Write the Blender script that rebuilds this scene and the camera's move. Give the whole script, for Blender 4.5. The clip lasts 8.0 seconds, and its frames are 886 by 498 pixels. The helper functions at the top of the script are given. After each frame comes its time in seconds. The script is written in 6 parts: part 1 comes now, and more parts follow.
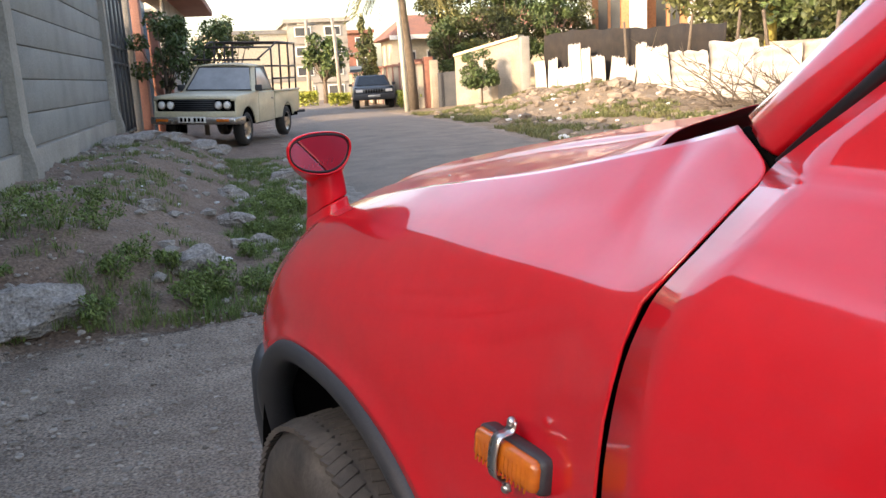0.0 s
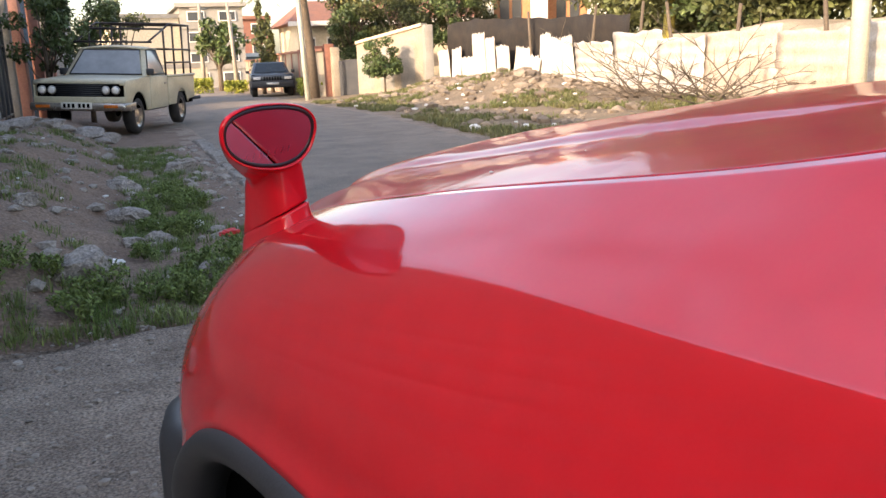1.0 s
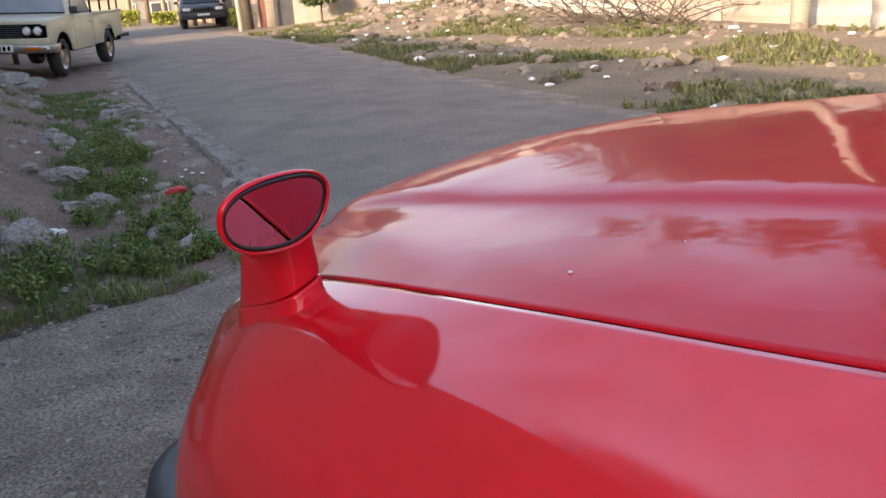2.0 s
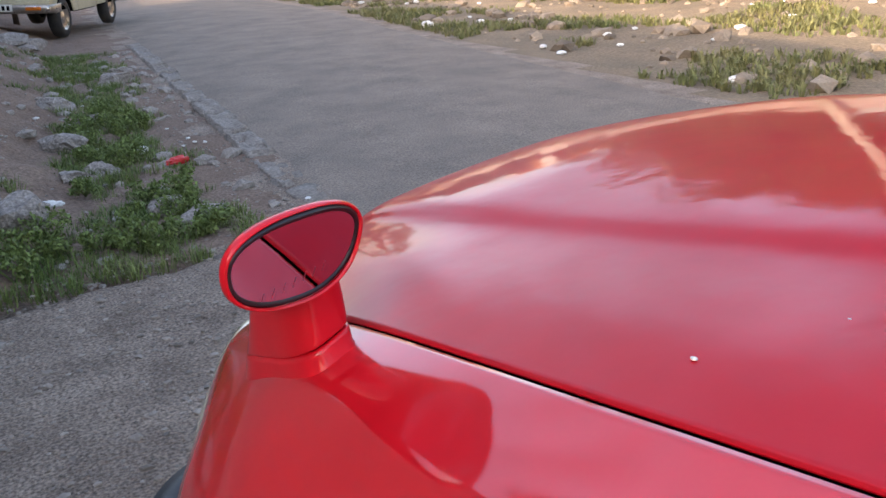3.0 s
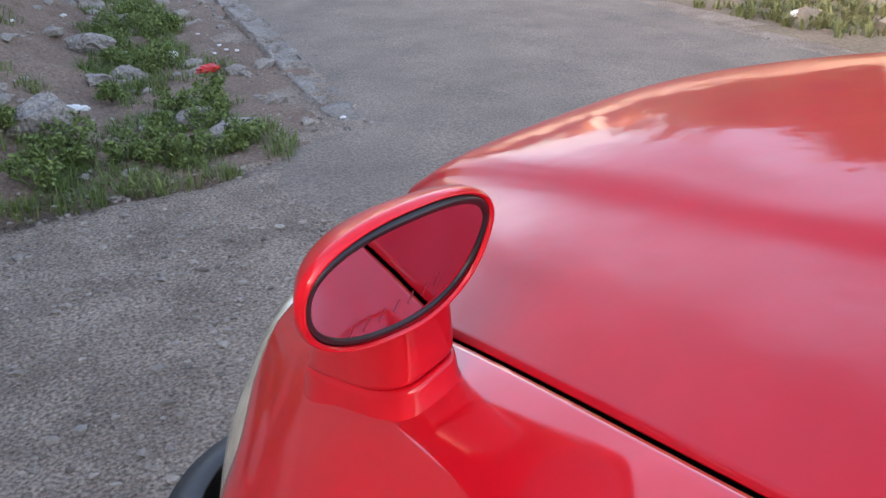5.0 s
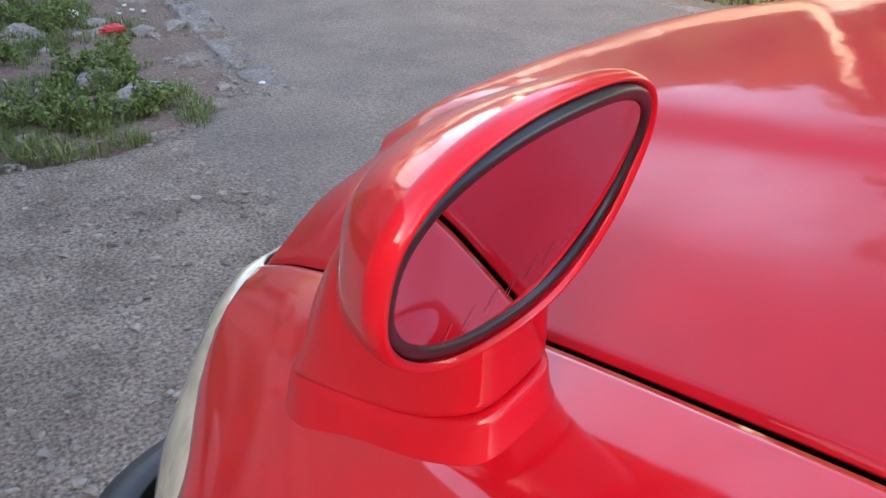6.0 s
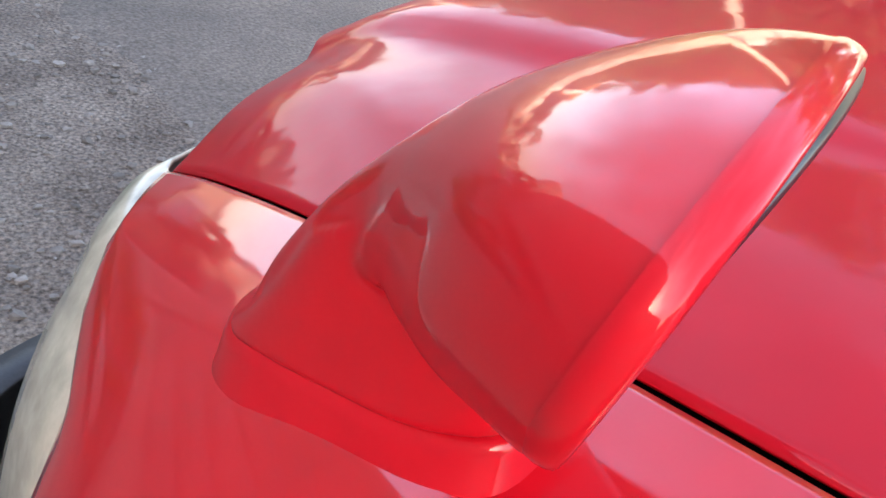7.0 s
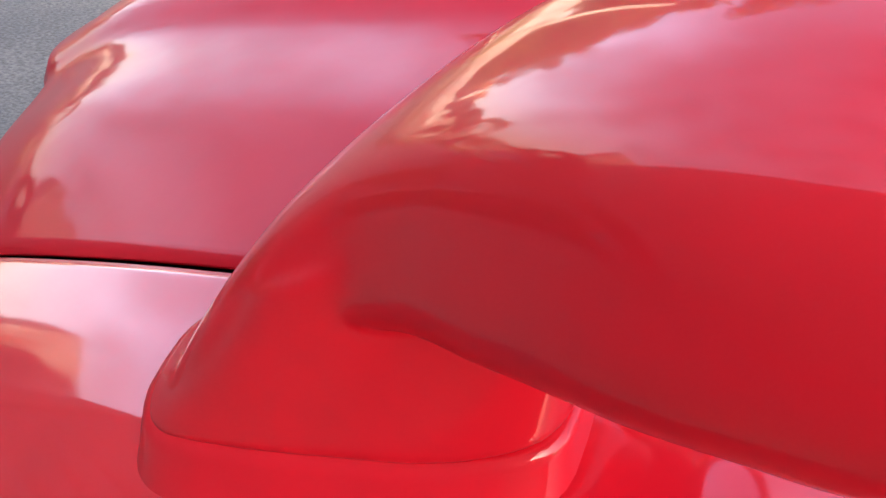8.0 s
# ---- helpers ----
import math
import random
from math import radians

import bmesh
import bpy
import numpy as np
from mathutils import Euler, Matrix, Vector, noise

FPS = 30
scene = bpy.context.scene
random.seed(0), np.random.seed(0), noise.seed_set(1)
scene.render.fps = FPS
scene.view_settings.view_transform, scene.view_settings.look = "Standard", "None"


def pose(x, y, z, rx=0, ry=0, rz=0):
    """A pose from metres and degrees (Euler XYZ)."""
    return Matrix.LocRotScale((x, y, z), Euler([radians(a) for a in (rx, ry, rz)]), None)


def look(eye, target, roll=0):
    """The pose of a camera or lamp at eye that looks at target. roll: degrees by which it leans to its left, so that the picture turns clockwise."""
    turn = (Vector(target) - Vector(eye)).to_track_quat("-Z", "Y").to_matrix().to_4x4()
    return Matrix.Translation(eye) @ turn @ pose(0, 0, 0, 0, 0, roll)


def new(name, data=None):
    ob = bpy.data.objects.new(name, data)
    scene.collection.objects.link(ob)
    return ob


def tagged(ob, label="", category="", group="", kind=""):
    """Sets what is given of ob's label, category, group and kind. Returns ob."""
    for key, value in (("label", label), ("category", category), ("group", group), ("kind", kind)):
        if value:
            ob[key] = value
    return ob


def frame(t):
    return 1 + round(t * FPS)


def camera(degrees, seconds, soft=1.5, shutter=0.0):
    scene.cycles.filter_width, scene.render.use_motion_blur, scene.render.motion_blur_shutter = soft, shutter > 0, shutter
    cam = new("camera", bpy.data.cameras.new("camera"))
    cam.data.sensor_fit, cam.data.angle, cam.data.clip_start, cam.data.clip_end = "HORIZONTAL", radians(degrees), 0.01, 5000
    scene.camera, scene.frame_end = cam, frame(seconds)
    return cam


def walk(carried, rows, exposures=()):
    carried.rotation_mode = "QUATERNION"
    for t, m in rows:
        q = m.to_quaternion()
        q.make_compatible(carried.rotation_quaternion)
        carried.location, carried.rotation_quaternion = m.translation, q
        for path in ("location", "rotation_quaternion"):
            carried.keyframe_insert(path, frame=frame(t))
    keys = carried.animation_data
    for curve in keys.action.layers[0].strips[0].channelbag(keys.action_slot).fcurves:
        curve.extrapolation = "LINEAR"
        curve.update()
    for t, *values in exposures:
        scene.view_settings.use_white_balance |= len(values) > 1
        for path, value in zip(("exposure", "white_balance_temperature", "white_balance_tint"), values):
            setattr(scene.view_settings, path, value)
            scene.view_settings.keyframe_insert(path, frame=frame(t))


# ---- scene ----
cam = camera(54.9, 8.0)
PATH = [
    (0, (-0.987, -1.183, 1.232), (-0.331, 0.662, 0.823), -3.0),
    (0.5, (-0.977, -0.929, 1.212), (-0.250, 0.889, 0.806), -2.3),
    (1, (-0.942, -0.671, 1.185), (-0.075, 1.076, 0.744), -2.1),
    (1.5, (-0.914, -0.521, 1.242), (0.000, 1.170, 0.691), -4.7),
    (1.7, (-0.934, -0.494, 1.274), (-0.001, 1.174, 0.686), -4.2),
    (2.8, (-0.887, -0.310, 1.315), (0.073, 1.321, 0.667), -3.0),
    (3, (-0.874, -0.273, 1.310), (0.054, 1.359, 0.621), -3.0),
    (3.5, (-0.862, -0.203, 1.308), (0.021, 1.440, 0.586), -2.1),
    (4, (-0.861, -0.175, 1.327), (-0.011, 1.472, 0.576), -2.1),
    (4.5, (-0.837, -0.098, 1.288), (-0.016, 1.529, 0.465), -1.6),
    (4.7, (-0.837, -0.089, 1.291), (-0.021, 1.526, 0.440), -1.2),
    (5.8, (-0.835, 0.079, 1.220), (0.155, 1.583, 0.349), 2.6),
    (6, (-0.817, 0.111, 1.196), (0.189, 1.584, 0.291), 2.5),
    (6.5, (-0.798, 0.165, 1.182), (0.229, 1.576, 0.205), 5.6),
    (6.8, (-0.816, 0.180, 1.176), (0.341, 1.420, 0.114), 13.3),
    (7, (-0.816, 0.198, 1.171), (0.410, 1.391, 0.135), 15.7),
    (7.2, (-0.808, 0.208, 1.174), (0.418, 1.403, 0.139), 11.7),
    (7.4, (-0.820, 0.229, 1.165), (0.540, 1.318, 0.181), 15.0),
    (7.5, (-0.828, 0.237, 1.159), (0.584, 1.251, 0.170), 13.8),
    (7.6, (-0.830, 0.244, 1.152), (0.634, 1.197, 0.177), 14.1),
    (7.8, (-0.833, 0.253, 1.162), (0.666, 1.127, 0.167), 9.8),
    (8, (-0.823, 0.263, 1.157), (0.716, 0.988, 0.105), 7.0),
]
walk(cam, [(t, look(eye, target, roll)) for t, eye, target, roll in PATH],
     exposures=[(0, 2.22, 7350, 16), (1.0, 2.08, 7300, 17), (1.7, 1.92, 7200, 18), (2.8, 2.22, 7150, 18), (4.5, 2.56, 7150, 18), (5.8, 2.70, 7300, 18), (6.5, 2.80, 7300, 18), (8, 2.90, 7200, 18)])
GLASS_R, GLASS_TILT = 0.9, 0.060

# ---- world, sun, exposure ----
SUN_AZ, SUN_EL = radians(-112), radians(21)          # azimuth from +y, clockwise
to_sun = Vector((math.sin(SUN_AZ) * math.cos(SUN_EL), math.cos(SUN_AZ) * math.cos(SUN_EL), math.sin(SUN_EL)))
world = bpy.data.worlds.new("sky")
scene.world = world
world.use_nodes = True
wn = world.node_tree
sky = wn.nodes.new("ShaderNodeTexSky")
sky.sky_type = "NISHITA"
sky.sun_disc = False
sky.sun_elevation, sky.sun_rotation = SUN_EL, SUN_AZ
sky.air_density, sky.dust_density, sky.ozone_density = 1.0, 2.4, 0.9
wn.nodes["Background"].inputs["Strength"].default_value = 0.15
sky_dir = wn.nodes.new("ShaderNodeTexCoord")
cloud = wn.nodes.new("ShaderNodeTexNoise")              # thin broken cloud, unseen itself, added to mottle the car's reflections
cloud.inputs["Scale"].default_value, cloud.inputs["Detail"].default_value, cloud.inputs["Roughness"].default_value = 3.2, 7, 0.62
wn.links.new(sky_dir.outputs["Generated"], cloud.inputs["Vector"])
cover = wn.nodes.new("ShaderNodeMapRange")
cover.inputs["From Min"].default_value, cover.inputs["From Max"].default_value = 0.40, 0.66
cover.inputs["To Min"].default_value, cover.inputs["To Max"].default_value = 0.72, 1.32
wn.links.new(cloud.outputs["Fac"], cover.inputs["Value"])
lit = wn.nodes.new("ShaderNodeVectorMath")
lit.operation = "SCALE"
wn.links.new(sky.outputs[0], lit.inputs[0])
wn.links.new(cover.outputs[0], lit.inputs["Scale"])
wn.links.new(lit.outputs[0], wn.nodes["Background"].inputs[0])
sun = new("sun", bpy.data.lights.new("sun", "SUN"))
sun.data.energy, sun.data.angle, sun.data.color = 1.65, radians(0.6), (1.0, 0.84, 0.64)
sun.matrix_world = look(to_sun * 50, (0, 0, 0))


# ---- helpers ----
def part(name, bm, material, parent=None, label="", smooth=True):
    me = bpy.data.meshes.new(name)
    bmesh.ops.recalc_face_normals(bm, faces=bm.faces)
    bm.to_mesh(me)
    bm.free()
    me.materials.append(material)
    if smooth:
        me.polygons.foreach_set("use_smooth", [True] * len(me.polygons))
    ob = new(name, me)
    if parent is not None:
        ob.parent = parent
    if label:
        tagged(ob, label)
    return ob


def thing(name, m, label, category, group="", kind=""):
    ob = new(name)
    ob.matrix_world = m
    ob.empty_display_size = 0.2
    return tagged(ob, label, category, group, kind)


def box(bm, lo, hi, m=None, bevel=0.0):
    lo, hi = Vector(lo), Vector(hi)
    r = bmesh.ops.create_cube(bm, size=1, matrix=Matrix.Translation((lo + hi) / 2) @ Matrix.Diagonal((*(hi - lo), 1)))
    vs = r["verts"]
    if bevel:
        es = list({e for v in vs for e in v.link_edges})
        g = bmesh.ops.bevel(bm, geom=es, offset=bevel, segments=2, affect="EDGES", profile=0.5)
        vs = list({v for f in g["faces"] for v in f.verts} | {v for v in vs if v.is_valid})
    if m is not None:
        bmesh.ops.transform(bm, matrix=m, verts=vs)
    return vs


def tube(bm, pts, r, sides=8, cap=True):
    """A round bar along pts; r is a number or one for each point."""
    pts = [Vector(p) for p in pts]
    rs = r if isinstance(r, (list, tuple)) else [r] * len(pts)
    rings = []
    for i, p in enumerate(pts):
        d = (pts[min(i + 1, len(pts) - 1)] - pts[max(i - 1, 0)]).normalized()
        a = d.orthogonal().normalized() if i == 0 else (last - d * last.dot(d)).normalized()
        last = a
        b = d.cross(a)
        rings.append([bm.verts.new(p + (a * math.cos(k * 2 * math.pi / sides) + b * math.sin(k * 2 * math.pi / sides)) * rs[i]) for k in range(sides)])
    for q0, q1 in zip(rings, rings[1:]):
        for k in range(sides):
            bm.faces.new((q0[k], q0[(k + 1) % sides], q1[(k + 1) % sides], q1[k]))
    if cap:
        bm.faces.new(rings[0][::-1])
        bm.faces.new(rings[-1])


def catmull(pts, n):
    """n points evenly by parameter on a smooth curve through pts."""
    p = np.array(pts, float)
    q = np.vstack([2 * p[0] - p[1], p, 2 * p[-1] - p[-2]])
    out = []
    for t in np.linspace(0, len(p) - 1, n):
        i = min(int(t), len(p) - 2)
        f = t - i
        a, b, c, d = q[i], q[i + 1], q[i + 2], q[i + 3]
        out.append(0.5 * ((2 * b) + (c - a) * f + (2 * a - 5 * b + 4 * c - d) * f * f + (3 * b - a - 3 * c + d) * f ** 3))
    return np.array(out)


def grid_mesh(rows, closed=False, bm=None):
    """A quad sheet through rows of points (all rows of one length)."""
    bm = bm or bmesh.new()
    vs = [[bm.verts.new(p) for p in r] for r in rows]
    n = len(vs[0])
    for a, b in zip(vs, vs[1:]):
        for k in range(n if closed else n - 1):
            k2 = (k + 1) % n
            bm.faces.new((a[k], a[k2], b[k2], b[k]))
    return bm, vs


def loft(lines, n_along, n_across):
    """A sheet through feature lines, smooth both ways."""
    L = np.array([catmull(l, n_along) for l in lines])
    return np.array([catmull(L[:, i], n_across) for i in range(n_along)])


def mirror_u(rows):
    r = np.array(rows).copy()
    r[..., 0] *= -1
    return r


def thick(ob, t, offset=-1.0):
    md = ob.modifiers.new("thickness", "SOLIDIFY")
    md.thickness, md.offset = t, offset
    return ob


def smoothstep(x):
    x = np.clip(x, 0, 1)
    return x * x * (3 - 2 * x)


# ---- materials ----
def mat(name, color, rough=0.6, metal=0.0, color2=None, scale=6.0, scale2=60.0, bump=0.0, bump_scale=80.0, coat=0.0, coat_rough=0.1, coat_ior=1.5, spec=0.5, rough_var=0.0, mix=0.5, island=0.0, fine=0.15, wave=0.0):
    m = bpy.data.materials.new(name)
    m.use_nodes = True
    nt = m.node_tree
    bs = nt.nodes["Principled BSDF"]
    bs.inputs["Roughness"].default_value = rough
    bs.inputs["Metallic"].default_value = metal
    bs.inputs["Specular IOR Level"].default_value = spec
    bs.inputs["Coat Weight"].default_value = coat
    bs.inputs["Coat Roughness"].default_value = coat_rough
    bs.inputs["Coat IOR"].default_value = coat_ior
    tc = nt.nodes.new("ShaderNodeTexCoord")
    n1 = nt.nodes.new("ShaderNodeTexNoise")
    n1.inputs["Scale"].default_value, n1.inputs["Detail"].default_value, n1.inputs["Roughness"].default_value = scale, 6, 0.6
    nt.links.new(tc.outputs["Object"], n1.inputs["Vector"])
    ramp = nt.nodes.new("ShaderNodeMapRange")
    ramp.inputs["From Min"].default_value, ramp.inputs["From Max"].default_value = 0.5 - mix * 0.4, 0.5 + mix * 0.4
    nt.links.new(n1.outputs["Fac"], ramp.inputs["Value"])
    c = nt.nodes.new("ShaderNodeMix")
    c.data_type = "RGBA"
    c2 = color2 or tuple(k * 0.8 for k in color)
    c.inputs["A"].default_value, c.inputs["B"].default_value = (*color, 1), (*c2, 1)
    nt.links.new(ramp.outputs[0], c.inputs["Factor"])
    n2 = nt.nodes.new("ShaderNodeTexNoise")
    n2.inputs["Scale"].default_value, n2.inputs["Detail"].default_value = scale2, 4
    nt.links.new(tc.outputs["Object"], n2.inputs["Vector"])
    mr = nt.nodes.new("ShaderNodeMapRange")
    mr.inputs["To Min"].default_value, mr.inputs["To Max"].default_value = 1 - fine, 1 + fine
    mr.inputs["From Min"].default_value, mr.inputs["From Max"].default_value = 0.3, 0.7
    nt.links.new(n2.outputs["Fac"], mr.inputs["Value"])
    v = nt.nodes.new("ShaderNodeVectorMath")
    v.operation = "SCALE"
    nt.links.new(c.outputs["Result"], v.inputs[0])
    nt.links.new(mr.outputs[0], v.inputs["Scale"])
    out = v.outputs[0]
    if island:
        ge = nt.nodes.new("ShaderNodeNewGeometry")
        mi = nt.nodes.new("ShaderNodeMapRange")
        mi.inputs["To Min"].default_value, mi.inputs["To Max"].default_value = 1 - island, 1 + island
        nt.links.new(ge.outputs["Random Per Island"], mi.inputs["Value"])
        v2 = nt.nodes.new("ShaderNodeVectorMath")
        v2.operation = "SCALE"
        nt.links.new(out, v2.inputs[0])
        nt.links.new(mi.outputs[0], v2.inputs["Scale"])
        out = v2.outputs[0]
    nt.links.new(out, bs.inputs["Base Color"])
    if rough_var:
        r2 = nt.nodes.new("ShaderNodeMapRange")
        r2.inputs["To Min"].default_value, r2.inputs["To Max"].default_value = max(rough - rough_var, 0.02), min(rough + rough_var, 1)
        nt.links.new(n1.outputs["Fac"], r2.inputs["Value"])
        nt.links.new(r2.outputs[0], bs.inputs["Roughness"])
    if wave:                                 # slight unevenness of a sprayed and dented panel
        n4 = nt.nodes.new("ShaderNodeTexNoise")
        n4.inputs["Scale"].default_value, n4.inputs["Detail"].default_value = 11, 3
        nt.links.new(tc.outputs["Object"], n4.inputs["Vector"])
        b = nt.nodes.new("ShaderNodeBump")
        b.inputs["Strength"].default_value, b.inputs["Distance"].default_value = 1.0, wave
        nt.links.new(n4.outputs["Fac"], b.inputs["Height"])
        nt.links.new(b.outputs[0], bs.inputs["Normal"])
        nt.links.new(b.outputs[0], bs.inputs["Coat Normal"])
    if bump:
        n3 = nt.nodes.new("ShaderNodeTexNoise")
        n3.inputs["Scale"].default_value, n3.inputs["Detail"].default_value = bump_scale, 8
        nt.links.new(tc.outputs["Object"], n3.inputs["Vector"])
        b = nt.nodes.new("ShaderNodeBump")
        b.inputs["Strength"].default_value, b.inputs["Distance"].default_value = bump, 1.0 / bump_scale
        nt.links.new(n3.outputs["Fac"], b.inputs["Height"])
        nt.links.new(b.outputs[0], bs.inputs["Normal"])
    return m


M_RED = mat("red_paint", (0.67, 0.006, 0.014), 0.5, 0, (0.59, 0.006, 0.014), 3, 25, coat=1.0, coat_rough=0.07, coat_ior=1.92, wave=0.0004, rough_var=0.06, fine=0.04, spec=0.1)
# the car's red with base and coat lowered against too bright a sky
M_BONNET = mat("red_bonnet_paint_dimmed", (0.54, 0.007, 0.018), 0.5, 0, (0.46, 0.007, 0.016), 3, 25, coat=0.47, coat_rough=0.07, coat_ior=1.55, wave=0.0012, rough_var=0.06, fine=0.04, spec=0.08)
# the same red, base lifted for light the mirror's outer side lacks
M_MIRRORRED = mat("red_mirror_paint_lifted", (0.70, 0.008, 0.018), 0.45, 0, (0.62, 0.008, 0.018), 6, 40, coat=0.72, coat_rough=0.06, coat_ior=1.55, wave=0.0003, rough_var=0.05, fine=0.04, spec=0.1)
M_CRACK = mat("cracked_red_paint", (0.22, 0.012, 0.02), 0.6)
M_BLACKPL = mat("black_plastic", (0.028, 0.03, 0.034), 0.5, 0, (0.04, 0.042, 0.046), 8, 300, bump=0.15, bump_scale=500)
M_RUBBER = mat("tyre_rubber", (0.035, 0.032, 0.03), 0.8, 0, (0.12, 0.105, 0.09), 9, 90, bump=0.3, bump_scale=200)
M_TYRE = mat("dark_tyre", (0.022, 0.021, 0.021), 0.85, 0, (0.045, 0.04, 0.036), 7, 60, bump=0.3, bump_scale=120)
# near-black without gloss; inside gaps it stands in for shade
M_GAP = mat("gap_black", (0.006, 0.006, 0.006), 1.0, spec=0.0)
M_SEAL = mat("rubber_seal", (0.015, 0.015, 0.018), 0.35, rough_var=0.1)
M_MIRROR = mat("mirror_silver", (0.62, 0.63, 0.72), 0.02, 1.0, (0.56, 0.58, 0.67), 30, fine=0.03)
M_SCRATCH = mat("etched_glass", (0.75, 0.55, 0.62), 0.3, 1.0)
M_CREAM = mat("yellowed_lens", (0.62, 0.58, 0.44), 0.25, 0, (0.5, 0.47, 0.36), 40, coat=0.6)
M_AMBER = mat("amber_lens", (0.60, 0.16, 0.012), 0.25, 0, (0.45, 0.10, 0.01), 50, coat=0.7)
M_STEEL = mat("bright_steel", (0.7, 0.7, 0.68), 0.3, 1.0, (0.5, 0.48, 0.45), 60, rough_var=0.12)
M_GLASS = mat("dark_glass", (0.02, 0.024, 0.026), 0.06, 0, (0.03, 0.035, 0.035), 4, spec=0.7)
M_DIRT = mat("dirt", (0.37, 0.295, 0.235), 0.95, 0, (0.215, 0.165, 0.13), 3.4, 90, bump=1.6, bump_scale=38, fine=0.62, mix=0.4)
M_ROAD = mat("dusty_asphalt", (0.275, 0.222, 0.178), 0.9, 0, (0.175, 0.145, 0.120), 1.8, 80, bump=1.0, bump_scale=60, fine=0.38, mix=0.5)
M_VERGE = mat("dry_verge", (0.27, 0.20, 0.13), 0.95, 0, (0.16, 0.125, 0.085), 1.1, 30, bump=0.8, bump_scale=40, fine=0.3)
M_SOIL = mat("mound_soil", (0.165, 0.108, 0.078), 0.95, 0, (0.245, 0.175, 0.133), 2.6, 55, bump=0.9, bump_scale=50, fine=0.4)
M_GRASS = mat("grass", (0.085, 0.15, 0.03), 0.7, 0, (0.17, 0.2, 0.06), 2.0, 20, island=0.4)
M_DRYGRASS = mat("dry_grass", (0.2, 0.18, 0.075), 0.8, 0, (0.11, 0.14, 0.045), 0.8, 20, island=0.35)
M_STONE = mat("grey_stone", (0.25, 0.225, 0.20), 0.9, 0, (0.36, 0.325, 0.29), 5, 70, bump=0.9, bump_scale=30, fine=0.25)
M_DIRTSTONE = mat("dusty_pebbles", (0.38, 0.34, 0.30), 0.95, 0, (0.2, 0.165, 0.135), 6, 60, bump=0.6, bump_scale=50, island=0.35)
M_RUBBLE = mat("rubble_stone", (0.30, 0.245, 0.185), 0.9, 0, (0.2, 0.155, 0.115), 5, 40, bump=0.7, bump_scale=30, island=0.35)
M_KERB = mat("dirty_kerb", (0.33, 0.30, 0.27), 0.95, 0, (0.2, 0.175, 0.15), 7, 50, bump=0.9, bump_scale=40, fine=0.35)
M_CONC = mat("concrete", (0.35, 0.33, 0.295), 0.9, 0, (0.23, 0.215, 0.19), 1.2, 40, bump=0.5, bump_scale=60, fine=0.15)
M_CONC2 = mat("concrete_panel", (0.28, 0.285, 0.275), 0.9, 0, (0.2, 0.205, 0.2), 1.8, 40, bump=0.5, bump_scale=60, fine=0.15)
M_CREAMPAINT = mat("faded_cream_paint", (0.62, 0.57, 0.42), 0.4, 0, (0.54, 0.48, 0.33), 2.5, 40, coat=0.3, coat_rough=0.2)
M_BUMPER = mat("old_chrome", (0.5, 0.49, 0.46), 0.3, 0.9, (0.35, 0.3, 0.26), 12, rough_var=0.15)
M_DARKPAINT = mat("dark_grey_paint", (0.045, 0.05, 0.058), 0.5, 0, (0.07, 0.07, 0.075), 3, 40)
M_BLUEGATE = mat("blue_grey_gate_paint", (0.14, 0.19, 0.23), 0.55, 0, (0.1, 0.14, 0.17), 4, 40)
M_PINKPLASTER = mat("pink_plaster", (0.42, 0.22, 0.17), 0.9, 0, (0.34, 0.17, 0.13), 3, 40, bump=0.3)
M_BEIGE = mat("beige_render", (0.62, 0.54, 0.4), 0.9, 0, (0.52, 0.45, 0.33), 0.3, 8, bump=0.1)
M_BRICK = mat("red_brick_render", (0.3, 0.13, 0.09), 0.9, 0, (0.24, 0.11, 0.08), 0.6, 9)
M_PLASTER = mat("weathered_plaster", (0.42, 0.355, 0.27), 0.9, 0, (0.27, 0.225, 0.17), 1.2, 20, bump=0.3)
M_SHEET = mat("galvanised_sheet", (0.60, 0.575, 0.53), 0.55, 0.15, (0.42, 0.365, 0.30), 2.0, 25, rough_var=0.1)
M_RUST = mat("rusty_sheet", (0.42, 0.33, 0.25), 0.75, 0.1, (0.55, 0.48, 0.4), 3, 30)
M_TARP = mat("black_netting", (0.009, 0.008, 0.008), 0.9, 0, (0.03, 0.022, 0.016), 3, 60, bump=0.4)
M_BARK = mat("bark", (0.16, 0.12, 0.085), 0.9, 0, (0.1, 0.08, 0.06), 6, 50, bump=0.8, bump_scale=40)
M_YBARK = mat("fever_tree_bark", (0.55, 0.45, 0.1), 0.85, 0, (0.42, 0.36, 0.1), 3, 40, bump=0.4)
M_LEAF = mat("leaves", (0.055, 0.095, 0.03), 0.6, 0, (0.1, 0.13, 0.04), 0.7, 12, island=0.5)
M_LEAF2 = mat("olive_leaves", (0.075, 0.095, 0.033), 0.6, 0, (0.13, 0.13, 0.045), 0.5, 12, island=0.5)
M_PALM = mat("palm_fronds", (0.2, 0.19, 0.06), 0.6, 0, (0.3, 0.25, 0.09), 0.6, 12, island=0.4)
M_HEDGE = mat("bright_hedge", (0.2, 0.25, 0.03), 0.6, 0, (0.33, 0.33, 0.05), 3, 20, island=0.4)
M_POLE = mat("weathered_pole", (0.36, 0.32, 0.26), 0.85, 0, (0.26, 0.23, 0.19), 4, 60)
M_PALEPOLE = mat("pale_pole_paint", (0.6, 0.6, 0.5), 0.6, 0, (0.5, 0.5, 0.4), 5, 60)
